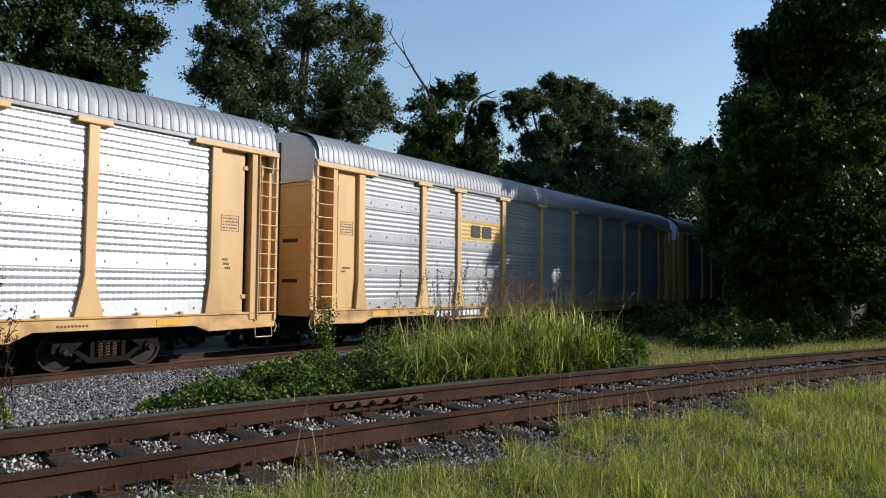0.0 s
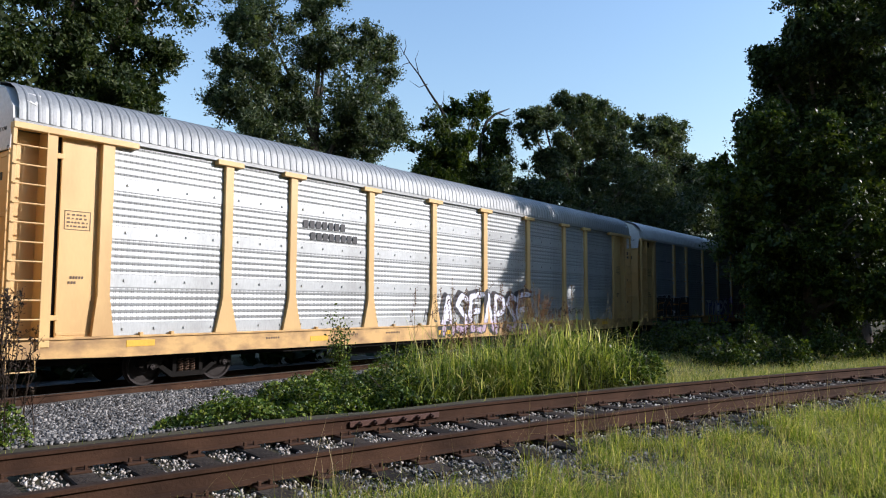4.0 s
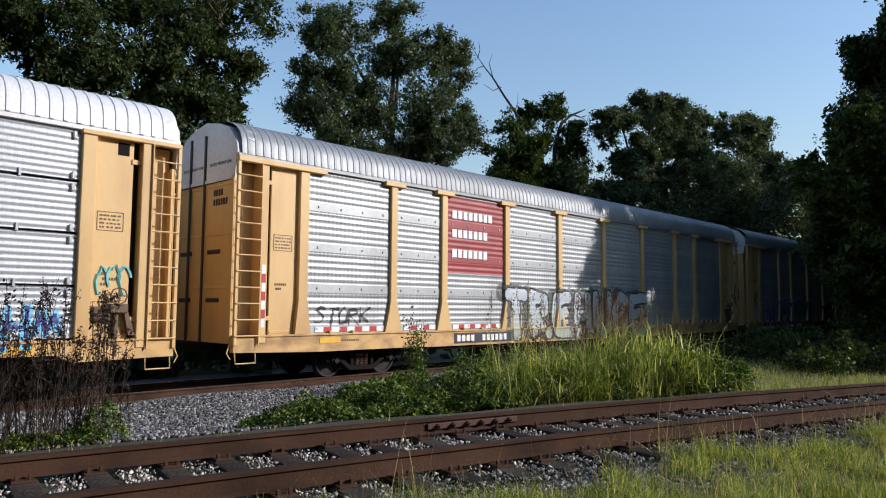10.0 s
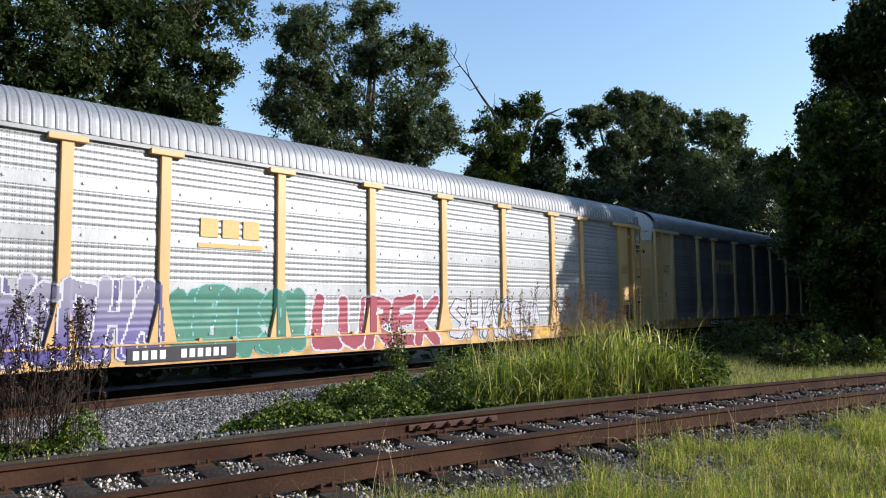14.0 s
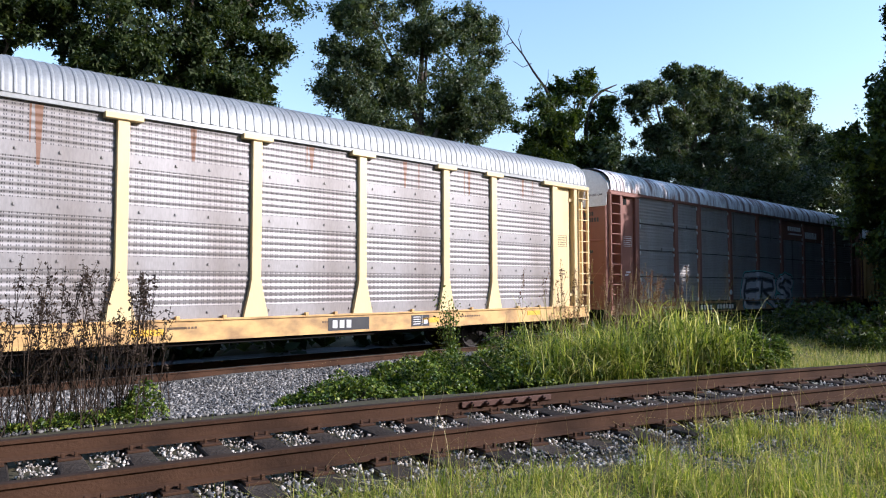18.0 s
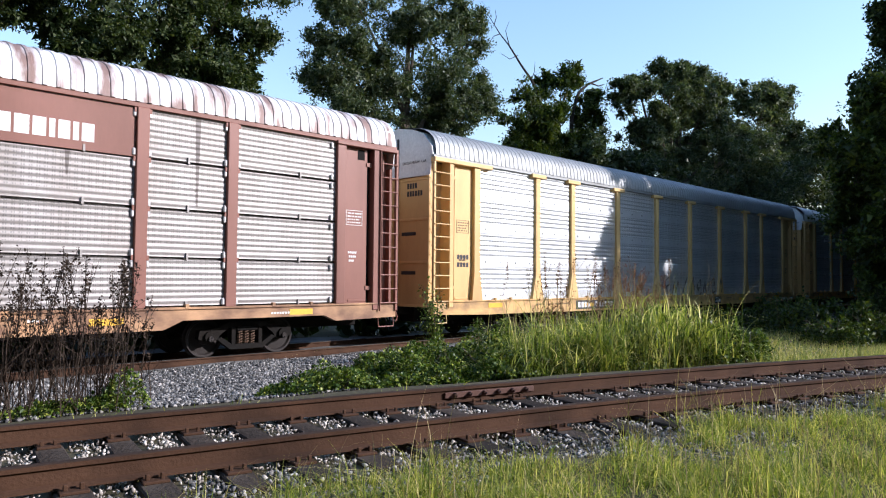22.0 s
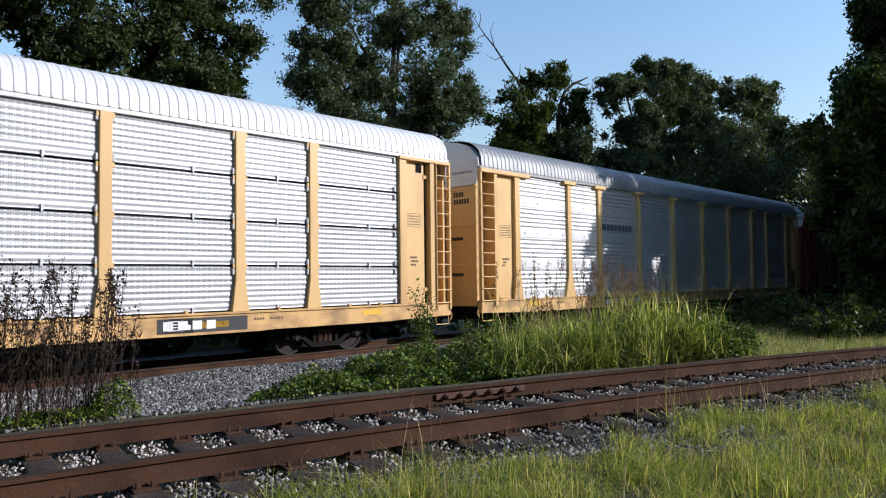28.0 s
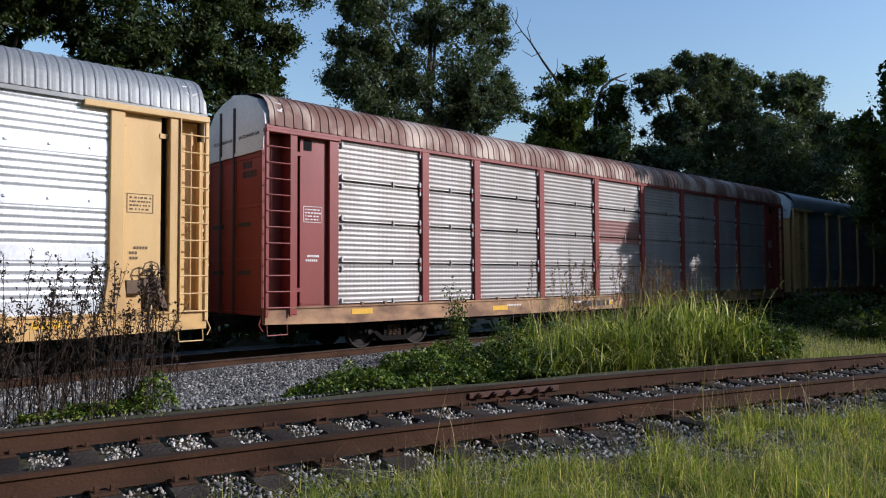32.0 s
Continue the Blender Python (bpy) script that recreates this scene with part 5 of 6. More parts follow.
small_stencils(c10, 20)

c11 = autorack("red-brown closed car carrier with brownish sheets and a rusted roof", lead_of(11), RED, ALU_WARM, "b", ROOF_BROWN, "p", brake=False)
panel_block(c11, "sign_panel", "faded red sign panel", 4, 2.9, 3.7, paint("faded_sign_red", (0.22, 0.10, 0.08)), "b")
number_board(c11, 11.0, 2.2, 0, 6, False)
small_stencils(c11, 21, True)
c12 = autorack("yellow and silver closed car carrier near the train's end", lead_of(12), YELLOW, ALU, "a", ROOF_GREY)
small_stencils(c12, 22)


# ---- trees, bushes and grass ----
def crown_points(lobes, per, clump=0.42, seed=1, leaves=44, inner=36):
    """Leaf places: boughs on the shells of the crown's lobes, small clumps on the boughs, leaves in the clumps."""
    r = np.random.default_rng(seed)
    out, mids, core = [], [], []
    for x, y, z, rx, rz in lobes:
        nb = 22 if rx > 1.3 else 12
        d = r.normal(size=(nb, 3))
        d /= np.linalg.norm(d, axis=1)[:, None]
        bough = np.array([x, y, z]) + d * r.uniform(0.35, 1.0, (nb, 1)) * np.array([rx, rx * 0.95, rz])
        br = r.uniform(0.26, 0.58, nb) * (rx * rx * rz) ** (1 / 3)
        n = max(2, int(per * (rx * rx * rz) ** 0.62 / nb))
        d = r.normal(size=(nb, n, 3))
        d /= np.linalg.norm(d, axis=2)[:, :, None]
        rad = r.uniform(0.2, 1.1, (nb, n, 1)) ** 0.6
        c = (bough[:, None] + d * rad * br[:, None, None] * np.array([1, 1, 0.75])).reshape(-1, 3)
        mids.append(c)
        d = r.normal(size=(nb, inner, 3))
        d /= np.linalg.norm(d, axis=2)[:, :, None]
        core.append((bough[:, None] + d * r.uniform(0.1, 0.55, (nb, inner, 1)) * br[:, None, None] * np.array([1, 1, 0.75])).reshape(-1, 3))
        k = leaves
        size = clump * r.uniform(0.28, 0.68, (len(c), 1, 1))
        o = np.clip(r.normal(size=(len(c), k, 3)), -1.45, 1.45) * size * np.array([1, 1, 0.65])
        out.append((c[:, None] + o).reshape(-1, 3))
    return np.concatenate(out), np.concatenate(mids), np.concatenate(core)


def tree(name, label, root, lobes, per, mat, leaf=0.17, clump=0.42, seed=1, trunk=0.3, bark=None, lean=0.0, twigs=40, category="tree", dense=1.0):
    r = random.Random(seed)
    ob = thing(name, label, category, root)
    m = Mesh()
    lobes_l = [(x - root[0], y - root[1], z - root[2], a, b) for x, y, z, a, b in lobes]
    boughs = list(lobes_l)
    for l in boughs:
        # smaller boughs on the shell of each lobe break up its outline
        for k in range(3):
            a, e = r.uniform(0, 6.28), r.uniform(-0.6, 1.0)
            lobes_l.append((l[0] + l[3] * 0.9 * math.cos(a) * math.cos(e), l[1] + l[3] * 0.6 * math.sin(a) * math.cos(e), l[2] + l[4] * 0.95 * math.sin(e), l[3] * r.uniform(0.35, 0.6), l[4] * r.uniform(0.35, 0.55)))
    per = per * 0.42
    cx = sum(l[0] for l in lobes_l) / len(lobes_l)
    cy = sum(l[1] for l in lobes_l) / len(lobes_l)
    top = max(l[2] for l in lobes_l)
    spine = [Vector((cx * t + r.uniform(-0.12, 0.12) * (0 < t < 1), cy * t + r.uniform(-0.12, 0.12) * (0 < t < 1), top * t)) for t in (0, 0.15, 0.3, 0.45, 0.6, 0.75, 0.9)]
    m.tube([tuple(p) for p in spine], [trunk * k for k in (1.25, 1.0, 0.9, 0.78, 0.6, 0.42, 0.2)], 9)
    pts, mids, core = crown_points(lobes_l, per, clump, seed, int(44 * dense), int(36 * dense))
    for x, y, z, rx, rz in boughs:
        a = spine[max(1, min(5, int(z / top * 5 - 0.6)))]
        b = Vector((x, y, z))
        mid = a.lerp(b, 0.5) + Vector((r.uniform(-0.3, 0.3), r.uniform(-0.3, 0.3), r.uniform(-0.2, 0.5)))
        m.tube([tuple(a), tuple(a.lerp(mid, 0.6)), tuple(mid), tuple(b)], [trunk * 0.42, trunk * 0.34, trunk * 0.26, trunk * 0.1], 6)
        near = [Vector(q) for q in mids if (Vector(q) - b).length < max(rx, rz) * 1.25]
        for q in r.sample(near, min(len(near), twigs // len(lobes_l) + 3)):
            h = b.lerp(q, 0.5) + Vector((0, 0, r.uniform(-0.2, 0.2)))
            m.tube([tuple(b.lerp(mid, 0.25)), tuple(h), tuple(q)], [trunk * 0.12, trunk * 0.07, trunk * 0.03], 4)
    part("trunk", m.mesh("trunk", bark or BARK), ob, "grey-brown bark")
    part("crown", leaf_mesh("crown", np.concatenate([pts, core]), np.concatenate([np.full(len(pts), leaf * 0.60 / dense ** 0.3), np.full(len(core), leaf * 1.2)]), mat, 0.25, seed=seed + 50, simple=True), ob)
    return ob


tree("tree", "large dark green broadleaf tree behind the train", (11.5, 27, -0.3), [(8.6, 26, 11.4, 2.1, 1.7), (11.3, 26.5, 12.2, 2.5, 2.1), (14.4, 26, 14.2, 2.5, 1.4), (14.3, 26, 11.0, 1.7, 1.2), (10.8, 26, 10.1, 1.8, 1.1), (13.9, 25.5, 9.5, 1.6, 1.1), (12.3, 25.5, 8.9, 1.9, 1.1), (8.8, 25.5, 9.1, 1.9, 1.1), (9.4, 27, 14.5, 3.2, 1.8), (13.4, 27, 16.3, 3.6, 1.8)], 62, LEAF, 0.19, 0.42, 1, 0.38, dense=1.3)
tree("tree", "dark green broadleaf tree at the edge of the wood", (4.6, 27, -0.3), [(5.8, 26, 10.3, 1.7, 1.3), (5.0, 26, 11.6, 1.9, 1.9), (3.8, 27, 9.0, 2.0, 1.8), (4.0, 27, 13.6, 2.4, 1.6)], 62, LEAF, 0.19, 0.42, 2, 0.3, dense=1.3)
tree("tree", "tall rounded oak with dense dark leaves", (28, 32, -0.3), [(24.0, 31, 17.3, 2.2, 1.9), (28.7, 31, 17.3, 3.1, 2.2), (23.3, 31, 13.6, 2.3, 1.8), (28.3, 31, 13.7, 3.4, 2.7), (33.2, 31, 16.6, 1.7, 2.2), (34.3, 31, 13.4, 1.7, 1.9), (24.9, 31, 11.4, 2.8, 1.4), (31.1, 31, 11.8, 2.8, 1.4)], 56, LEAF_GREY, 0.21, 0.5, 3, 0.42, dense=1.3)
tree("tree", "tree smothered in dark green vines", (32.6, 24.5, -0.3), [(30.8, 24, 10.6, 1.9, 2.2), (33.7, 24, 12.1, 1.3, 2.0), (36.4, 24, 11.7, 1.0, 1.9), (31.8, 24, 8.6, 2.2, 1.8), (35.0, 24, 8.6, 2.0, 1.8)], 75, VINE_LEAF, 0.22, 0.42, 4, 0.35, dense=1.3)
tree("tree", "oak with an open crown and bare limbs showing", (44, 23, -0.3), [(37.4, 22, 12.6, 1.2, 1.1), (39.0, 22, 13.6, 1.0, 0.9), (48.0, 22, 13.7, 1.7, 1.5), (52.0, 22, 12.8, 1.8, 1.5), (44.6, 22, 10.6, 2.0, 1.6), (46.0, 22, 14.9, 1.4, 1.2), (42.8, 22, 14.5, 1.7, 1.2), (49.3, 22, 15.2, 1.5, 1.4), (39.3, 22, 10.2, 1.5, 1.2), (41.4, 22, 11.9, 1.1, 1.0), (47.1, 22, 12.3, 2.8, 2.0), (50.8, 22, 10.4, 4.7, 2.5), (40.4, 22, 8.2, 2.5, 1.3), (55.0, 22, 11.5, 2.4, 2.2)], 48, LEAF_GREY, 0.22, 0.46, 5, 0.4, twigs=160, dense=1.3)
tree("tree", "broad dark green tree beside the line", (62, 23, -0.3), [(57.6, 22, 15.0, 2.2, 2.4), (60.2, 22, 16.0, 1.9, 2.0), (63.0, 22, 14.2, 2.0, 2.2), (66.4, 22, 11.6, 2.8, 2.4), (58, 22, 11.0, 4.0, 2.6), (66, 22, 8.5, 5, 3)], 44, LEAF_GREY, 0.27, 0.6, 6, 0.4, dense=1.3)
tree("tree", "low leafy undergrowth tree behind the train", (38, 21.5, -0.3), [(33.9, 21, 8.4, 1.8, 1.5), (37.5, 21, 6.5, 2.5, 2.2), (44, 21, 6.2, 3.2, 2.6), (52, 21, 7.4, 4.5, 3)], 44, LEAF_GREY, 0.25, 0.5, 7, 0.2)
tree("tree", "thick dark tree where the line goes into the wood", (76, 17, -0.3), [(72, 19, 7, 4, 4), (78, 17, 10, 5, 4), (80, 14, 5, 5, 4), (70, 21, 12, 3, 3)], 36, LEAF, 0.32, 0.7, 8, 0.4)
tree("tree", "leafy tree hung with vines that shades the line", (31, 5.6, 0.2), [(30, 6.8, 8.1, 1.4, 1.8), (30.5, 5.0, 7.2, 1.5, 2.0), (30.5, 6.0, 5.1, 2.0, 1.8), (30, 7.5, 6.6, 1.4, 1.4), (30.5, 4.6, 3.7, 1.3, 1.9), (30.5, 8.4, 5.8, 0.9, 1.9), (31, 3.5, 5.6, 1.7, 2.5), (31, 2.8, 2.7, 1.6, 2.0), (30.5, 7.5, 3.2, 1.8, 2.0), (31, 5.4, 2.0, 2.0, 1.3)], 80, VINE_LEAF, 0.20, 0.38, 9, 0.3)
tree("tree", "tall dark tree standing over the siding", (35, 4.5, 0.2), [(33, 5.8, 12.7, 2.2, 1.7), (33, 3.7, 12.7, 2.3, 1.9), (33, 7.2, 12.0, 1.0, 0.9), (33.5, 3.0, 9.8, 1.8, 2.0), (35, 5.5, 10.5, 2.4, 2.2), (34.5, 4.5, 15.4, 3.0, 2.2), (37, 6.5, 6.5, 2.6, 2.8), (33.5, 4.2, 18.5, 3.2, 2.2), (37.5, 6, 19.5, 3.6, 2.4), (38.5, 6.8, 12.5, 3, 2.6)], 56, LEAF, 0.23, 0.45, 10, 0.42)
# trees mostly out of view, added to keep sun and sky off the far cars
ROW = "dark tree added beside the line to block sun and sky"
tree("tree", ROW, (43, 6, 0.2), [(42, 8.0, 7.5, 2.6, 2.6), (43, 5.5, 10.5, 3.0, 2.8), (45, 8.0, 4.0, 2.8, 2.8), (42, 4.5, 5.0, 2.6, 2.6), (45, 3.0, 8.0, 3.0, 3.0), (44, 6, 14, 3, 2), (44.5, 6.4, 13.5, 2.8, 2.6), (47, 6.0, 18, 3.0, 2.8)], 60, LEAF, 0.34, 0.5, 11, 0.4)
tree("tree", ROW, (54, 8, 0.2), [(53, 10, 7.5, 3.2, 3.0), (55, 6.5, 10.0, 3.4, 3.0), (56, 10, 4.0, 3.2, 3.2), (52, 6, 4.5, 3.0, 3.0), (53, 8.6, 13.0, 3.0, 3.0), (56, 8.4, 17, 3.2, 3.0)], 52, LEAF, 0.38, 0.55, 12, 0.4)
tree("tree", ROW, (66, 9, 0.2), [(65, 11, 7.5, 3.6, 3.4), (67, 8, 10.0, 3.8, 3.2), (66, 11, 4.0, 3.6, 3.2), (64, 10.5, 13, 3.4, 3.2), (68, 10.5, 17, 3.6, 3.2)], 38, LEAF, 0.38, 0.6, 13, 0.4)
tree("tree", ROW, (42, 0.5, 0.2), [(42, 1.0, 7.5, 3.2, 3.0), (43, -0.5, 10.5, 3.4, 3.0), (41, -1.5, 5.0, 3.2, 3.2), (44, 1.5, 12.5, 3, 2.4), (43.5, 0, 16, 3, 2.4)], 58, LEAF, 0.36, 0.55, 14, 0.4)
tree("tree", ROW, (51, -3, 0.2), [(51, -2, 8, 3.6, 3.2), (52, -4, 11.5, 3.6, 3), (50, 0.5, 11, 3.2, 3), (53, 1.5, 14, 3.4, 2.6), (52, -2, 17.5, 3.6, 2.8)], 52, LEAF, 0.38, 0.55, 15, 0.4)
tree("tree", ROW, (49, -10, 0.2), [(48, -9, 8, 3.6, 3.4), (50, -11, 12, 4, 3.4), (47.5, -8, 14, 3.4, 3), (51, -9, 18, 4, 3.2), (50, -10, 4, 3.6, 3)], 46, LEAF, 0.42, 0.6, 16, 0.4)
tree("tree", ROW, (60, -8, 0.2), [(59, -7, 9, 4.2, 4), (61, -9, 15, 4.4, 4), (60, -6, 20, 4, 3.4), (60, -8, 4, 4, 3.4)], 40, LEAF, 0.45, 0.65, 17, 0.4)

# dead snag above the vine-covered tree
snag = thing("dead_branch", "bare grey dead limb rising from the vine-covered tree", "branch", (31.2, 24, 11.0))
r = random.Random(5)
m = Mesh()
m.tube([(0.9, 0, -0.6), (0.5, 0, 0.9), (-0.2, 0, 1.7), (-1.2, 0, 2.4), (-2.0, 0.1, 3.2), (-2.9, 0, 3.6), (-3.9, 0, 4.4)], [0.12, 0.10, 0.08, 0.06, 0.045, 0.03, 0.012], 6)
for a, b, c in (((-2.0, 0.1, 3.2), (-2.2, 0.2, 4.0), (-1.9, 0.2, 4.6)), ((0.4, 0, 1.0), (-0.5, 0.1, 0.9), (-1.3, 0, 1.2)), ((-0.2, 0, 1.7), (0.2, 0.1, 2.3), (0.1, 0, 2.8)), ((-2.9, 0, 3.6), (-3.3, 0.1, 3.4), (-3.7, 0, 3.0)), ((-1.4, 0, 2.8), (-2.2, -0.1, 2.4), (-2.9, 0, 2.6)), ((-3.4, 0, 3.9), (-3.2, 0, 4.4), (-3.3, 0, 4.8))):
    m.tube([a, b, c], [0.028, 0.018, 0.008], 5)
part("limb", m.mesh("limb", DEADWOOD), snag)
hook = thing("dead_branch", "curved dark dead limb beside the vine-covered tree", "branch", (35.0, 24, 10.0))
m = Mesh()
m.tube([(-0.3, 0, -1.5), (-0.1, 0, 1.6), (0.6, 0, 2.9), (1.6, 0, 3.6), (3.2, 0, 4.3)], [0.15, 0.12, 0.10, 0.08, 0.03], 7)
m.tube([(1.9, 0, 3.7), (2.7, 0, 3.7), (3.4, 0, 3.95)], [0.06, 0.04, 0.02], 5)
part("limb", m.mesh("limb", DEADWOOD), hook)



def blobs(n, spots, seed):
    """Places inside flattened heaps: (x, y, radius x, radius y, height)."""
    r = np.random.default_rng(seed)
    area = np.array([a * b for _, _, a, b, _ in spots])
    out = []
    for (x, y, a, b, h), k in zip(spots, (n * area / area.sum()).astype(int)):
        t = r.uniform(0, 2 * np.pi, k)
        q = np.sqrt(r.random(k))
        px, py = x + a * q * np.cos(t), y + b * q * np.sin(t)
        lump = 0.78 + 0.34 * np.sin(px * 3.1 + 1.3 * py) * np.cos(py * 2.7 - px) + 0.34 * np.sin(px * 7.3 - 2 * py) * np.cos(py * 6.1 + 1.5 * px)
        top = h * np.sqrt(np.clip(1 - q ** 2.4, 0, 1)) * lump
        out.append(np.stack([px, py, ground_z(px, py) + top * (0.2 + 0.82 * r.random(k) ** 0.28)], 1))
    return np.concatenate(out)


HEAP = [(6.9, 9.0, 1.5, 1.0, 0.40), (8.3, 9.0, 1.7, 1.3, 0.58), (9.6, 9.9, 1.7, 1.4, 0.66), (9.8, 8.4, 1.7, 1.2, 0.68), (11.4, 9.4, 1.6, 1.4, 0.95), (10.9, 7.6, 1.3, 0.7, 0.62), (12.2, 6.7, 1.2, 0.5, 0.42)]
bush = thing("bush", "low sprawling broad-leaved vine bush between the tracks", "bush")
part("leaves", leaf_mesh("leaves", blobs(74000, HEAP, 21), 0.047, BUSH_LEAF, 0.2, seed=22, slim=0.8), bush)


def stems(ob, spots, n, seed):
    r = random.Random(seed)
    m = Mesh()
    for k in range(n):
        x, y, a, b, h = r.choice(spots)
        px, py = x + r.uniform(-0.7, 0.7) * a, y + r.uniform(-0.7, 0.7) * b
        g = float(ground_z(px, py))
        m.tube([(px, py, g - 0.02), (px + r.gauss(0, 0.1), py + r.gauss(0, 0.1), g + h * 0.5), (px + r.gauss(0, 0.2), py + r.gauss(0, 0.2), g + h * r.uniform(0.7, 1.05))], [0.012, 0.009, 0.004], 4)
    tagged(part("twig_tangle", m.mesh("twig_tangle", BARK), ob, "thin brown stems"), kind="stuff")


stems(bush, HEAP, 60, 3)
bush2 = thing("bush", "low broad-leaved bush beside the tall grass", "bush")
part("leaves", leaf_mesh("leaves", blobs(15000, [(13.8, 5.9, 1.2, 0.7, 0.75), (14.6, 6.2, 1.0, 0.7, 0.6)], 23), 0.062, BUSH_LEAF, 0.2, seed=24, slim=0.8), bush2)
stems(bush2, [(13.8, 5.9, 1.2, 0.7, 0.75), (14.6, 6.2, 1.0, 0.7, 0.6)], 25, 4)
for k, (spots, n) in enumerate((([(23.4, 6.4, 0.9, 0.7, 0.85), (24.2, 7.3, 0.7, 0.6, 0.7)], 3000), ([(24.9, 5.2, 1.0, 0.7, 0.9)], 3000), ([(26.0, 6.6, 1.1, 0.8, 1.2)], 4000), ([(27, 8.6, 1.5, 1.4, 1.3), (28.5, 10.2, 1.8, 1.4, 1.2)], 9000), ([(30, 7.0, 2.2, 1.4, 1.6), (29, 4.6, 1.5, 1.2, 1.1)], 9000), ([(32, 2.4, 2.0, 1.4, 1.1), (26, 11.5, 1.8, 1.2, 0.9)], 6000))):
    b = thing("bush", "green bush at the foot of the trees", "bush", group="bushes under the trees")
    part("leaves", leaf_mesh("leaves", blobs(n, spots, 30 + k), 0.095, VINE_LEAF, 0.2, seed=40 + k, slim=0.7), b)
    stems(b, spots, 25, 5 + k)


def around(n, spots, seed):
    r = np.random.default_rng(seed)
    area = np.array([a * b for _, _, a, b in spots])
    out = []
    for (x, y, a, b), k in zip(spots, (n * area / area.sum()).astype(int)):
        p = r.normal(size=(k, 2)) * 0.45
        px, py = x + a * p[:, 0], y + b * p[:, 1]
        out.append(np.stack([px, py, ground_z(px, py) - 0.02], 1))
    return np.concatenate(out)


reeds = thing("tall_grass", "dense clump of tall arching green grass beside the track", "tall grass")
spots = [(11.2, 7.6, 1.6, 1.1), (12.6, 6.6, 1.6, 1.0), (13.4, 7.6, 1.3, 1.2), (10.4, 8.0, 1.0, 0.9), (12.0, 8.6, 1.4, 1.2)]
r = np.random.default_rng(50)
tuft = around(150, spots, 51)


def tussock(n, sd):
    k = r.integers(0, len(tuft), n)
    p = tuft[k, :2] + r.normal(size=(n, 2)) * sd
    return np.stack([p[:, 0], p[:, 1], ground_z(p[:, 0], p[:, 1]) - 0.02], 1)


tall = r.uniform(0.45, 1.3, len(tuft)) * np.clip(1.25 - 0.42 * np.hypot((tuft[:, 0] - 12.4) * 0.8, tuft[:, 1] - 7.2), 0.45, 1.2)


def culm_leaves(n, sd, top):
    """Where leaves leave their culms: spread over the tuft and up its height."""
    k = r.integers(0, len(tuft), n)
    p = tuft[k, :2] + r.normal(size=(n, 2)) * sd
    return np.stack([p[:, 0], p[:, 1], ground_z(p[:, 0], p[:, 1]) + r.uniform(0.0, 1.0, n) ** 0.8 * top * tall[k]], 1)


part("blades", blade_mesh("blades", culm_leaves(15500, 0.22, 0.95), 0.42, 0.019, 1.5, REED, 52, 4, droop=0.55), reeds)
part("culms", blade_mesh("culms", tussock(2000, 0.2), 0.80, 0.009, 0.55, REED, 55, 4), reeds)
part("long_blades", blade_mesh("long_blades", tussock(1300, 0.2), 1.2, 0.018, 1.15, REED, 56, 6, droop=0.55), reeds)
part("seed_stalks", blade_mesh("seed_stalks", tussock(150, 0.22), 1.75, 0.008, 0.45, STRAW, 54, 5), reeds, "pale stalks above the blades")


def weeds(ob, name, spots, n, height, seed, stem, head, headlen, count, spread=0.18):
    """Stalks with seed heads: many short specks round the upper stalk."""
    r = np.random.default_rng(seed)
    root = around(n, spots, seed)
    m = Mesh()
    pts = []
    for p in root:
        h = height * r.uniform(0.6, 1.15)
        a, l = r.uniform(0, 2 * np.pi), r.normal() * spread
        tip = p + np.array([math.cos(a) * l * h, math.sin(a) * l * h, h])
        mid = (p + tip) / 2 + r.normal(size=3) * 0.03
        m.tube([tuple(p), tuple(mid), tuple(tip)], [0.006, 0.005, 0.003], 4, False)
        for b in range(r.integers(2, 6)):
            t = r.uniform(0.35, 0.85)
            q = mid + (tip - mid) * (t * 2 - 1) if t > 0.5 else p + (mid - p) * t * 2
            e = q + np.array([r.normal() * 0.10, r.normal() * 0.10, r.uniform(0.15, 0.42)])
            m.tube([tuple(q), tuple(e)], [0.004, 0.002], 3, False)
            if head:
                k = count // 3
                pts.append(e - (e - q) * r.random((k, 1)) * 0.4 + r.normal(size=(k, 3)) * 0.015)
        if head:
            pts.append(tip - (tip - mid) / np.linalg.norm(tip - mid) * headlen * r.random((count, 1)) + r.normal(size=(count, 3)) * 0.018)
    part("twig_tangle", m.mesh("twig_tangle", stem), ob)
    if head:
        part("seed_heads", leaf_mesh("seed_heads", np.concatenate(pts), 0.035, head, seed=seed + 1), ob)


dry = thing("weeds", "dry brown weeds with dark seed heads beside the gravel", "weeds")
weeds(dry, "weeds", [(2.5, 8.7, 0.55, 0.4), (3.2, 8.8, 0.55, 0.4), (1.8, 8.7, 0.6, 0.4)], 78, 1.65, 61, SEED, SEED, 0.34, 36, 0.22)
weeds(dry, "weeds", [(2.4, 8.7, 0.8, 0.4), (3.1, 8.8, 0.6, 0.4), (1.4, 8.6, 0.8, 0.4)], 110, 0.95, 67, SEED, None, 0, 0, 0.4)
part("leaves", leaf_mesh("leaves", blobs(3600, [(3.35, 8.6, 0.30, 0.3, 0.42), (3.0, 8.7, 0.45, 0.35, 0.26), (2.4, 8.7, 0.5, 0.3, 0.18)], 63), 0.045, BUSH_LEAF, 0.2, seed=64, slim=0.6), dry, "fresh green leaves at the foot")
reddish = thing("weeds", "red-brown seeding weeds behind the tall grass", "weeds")
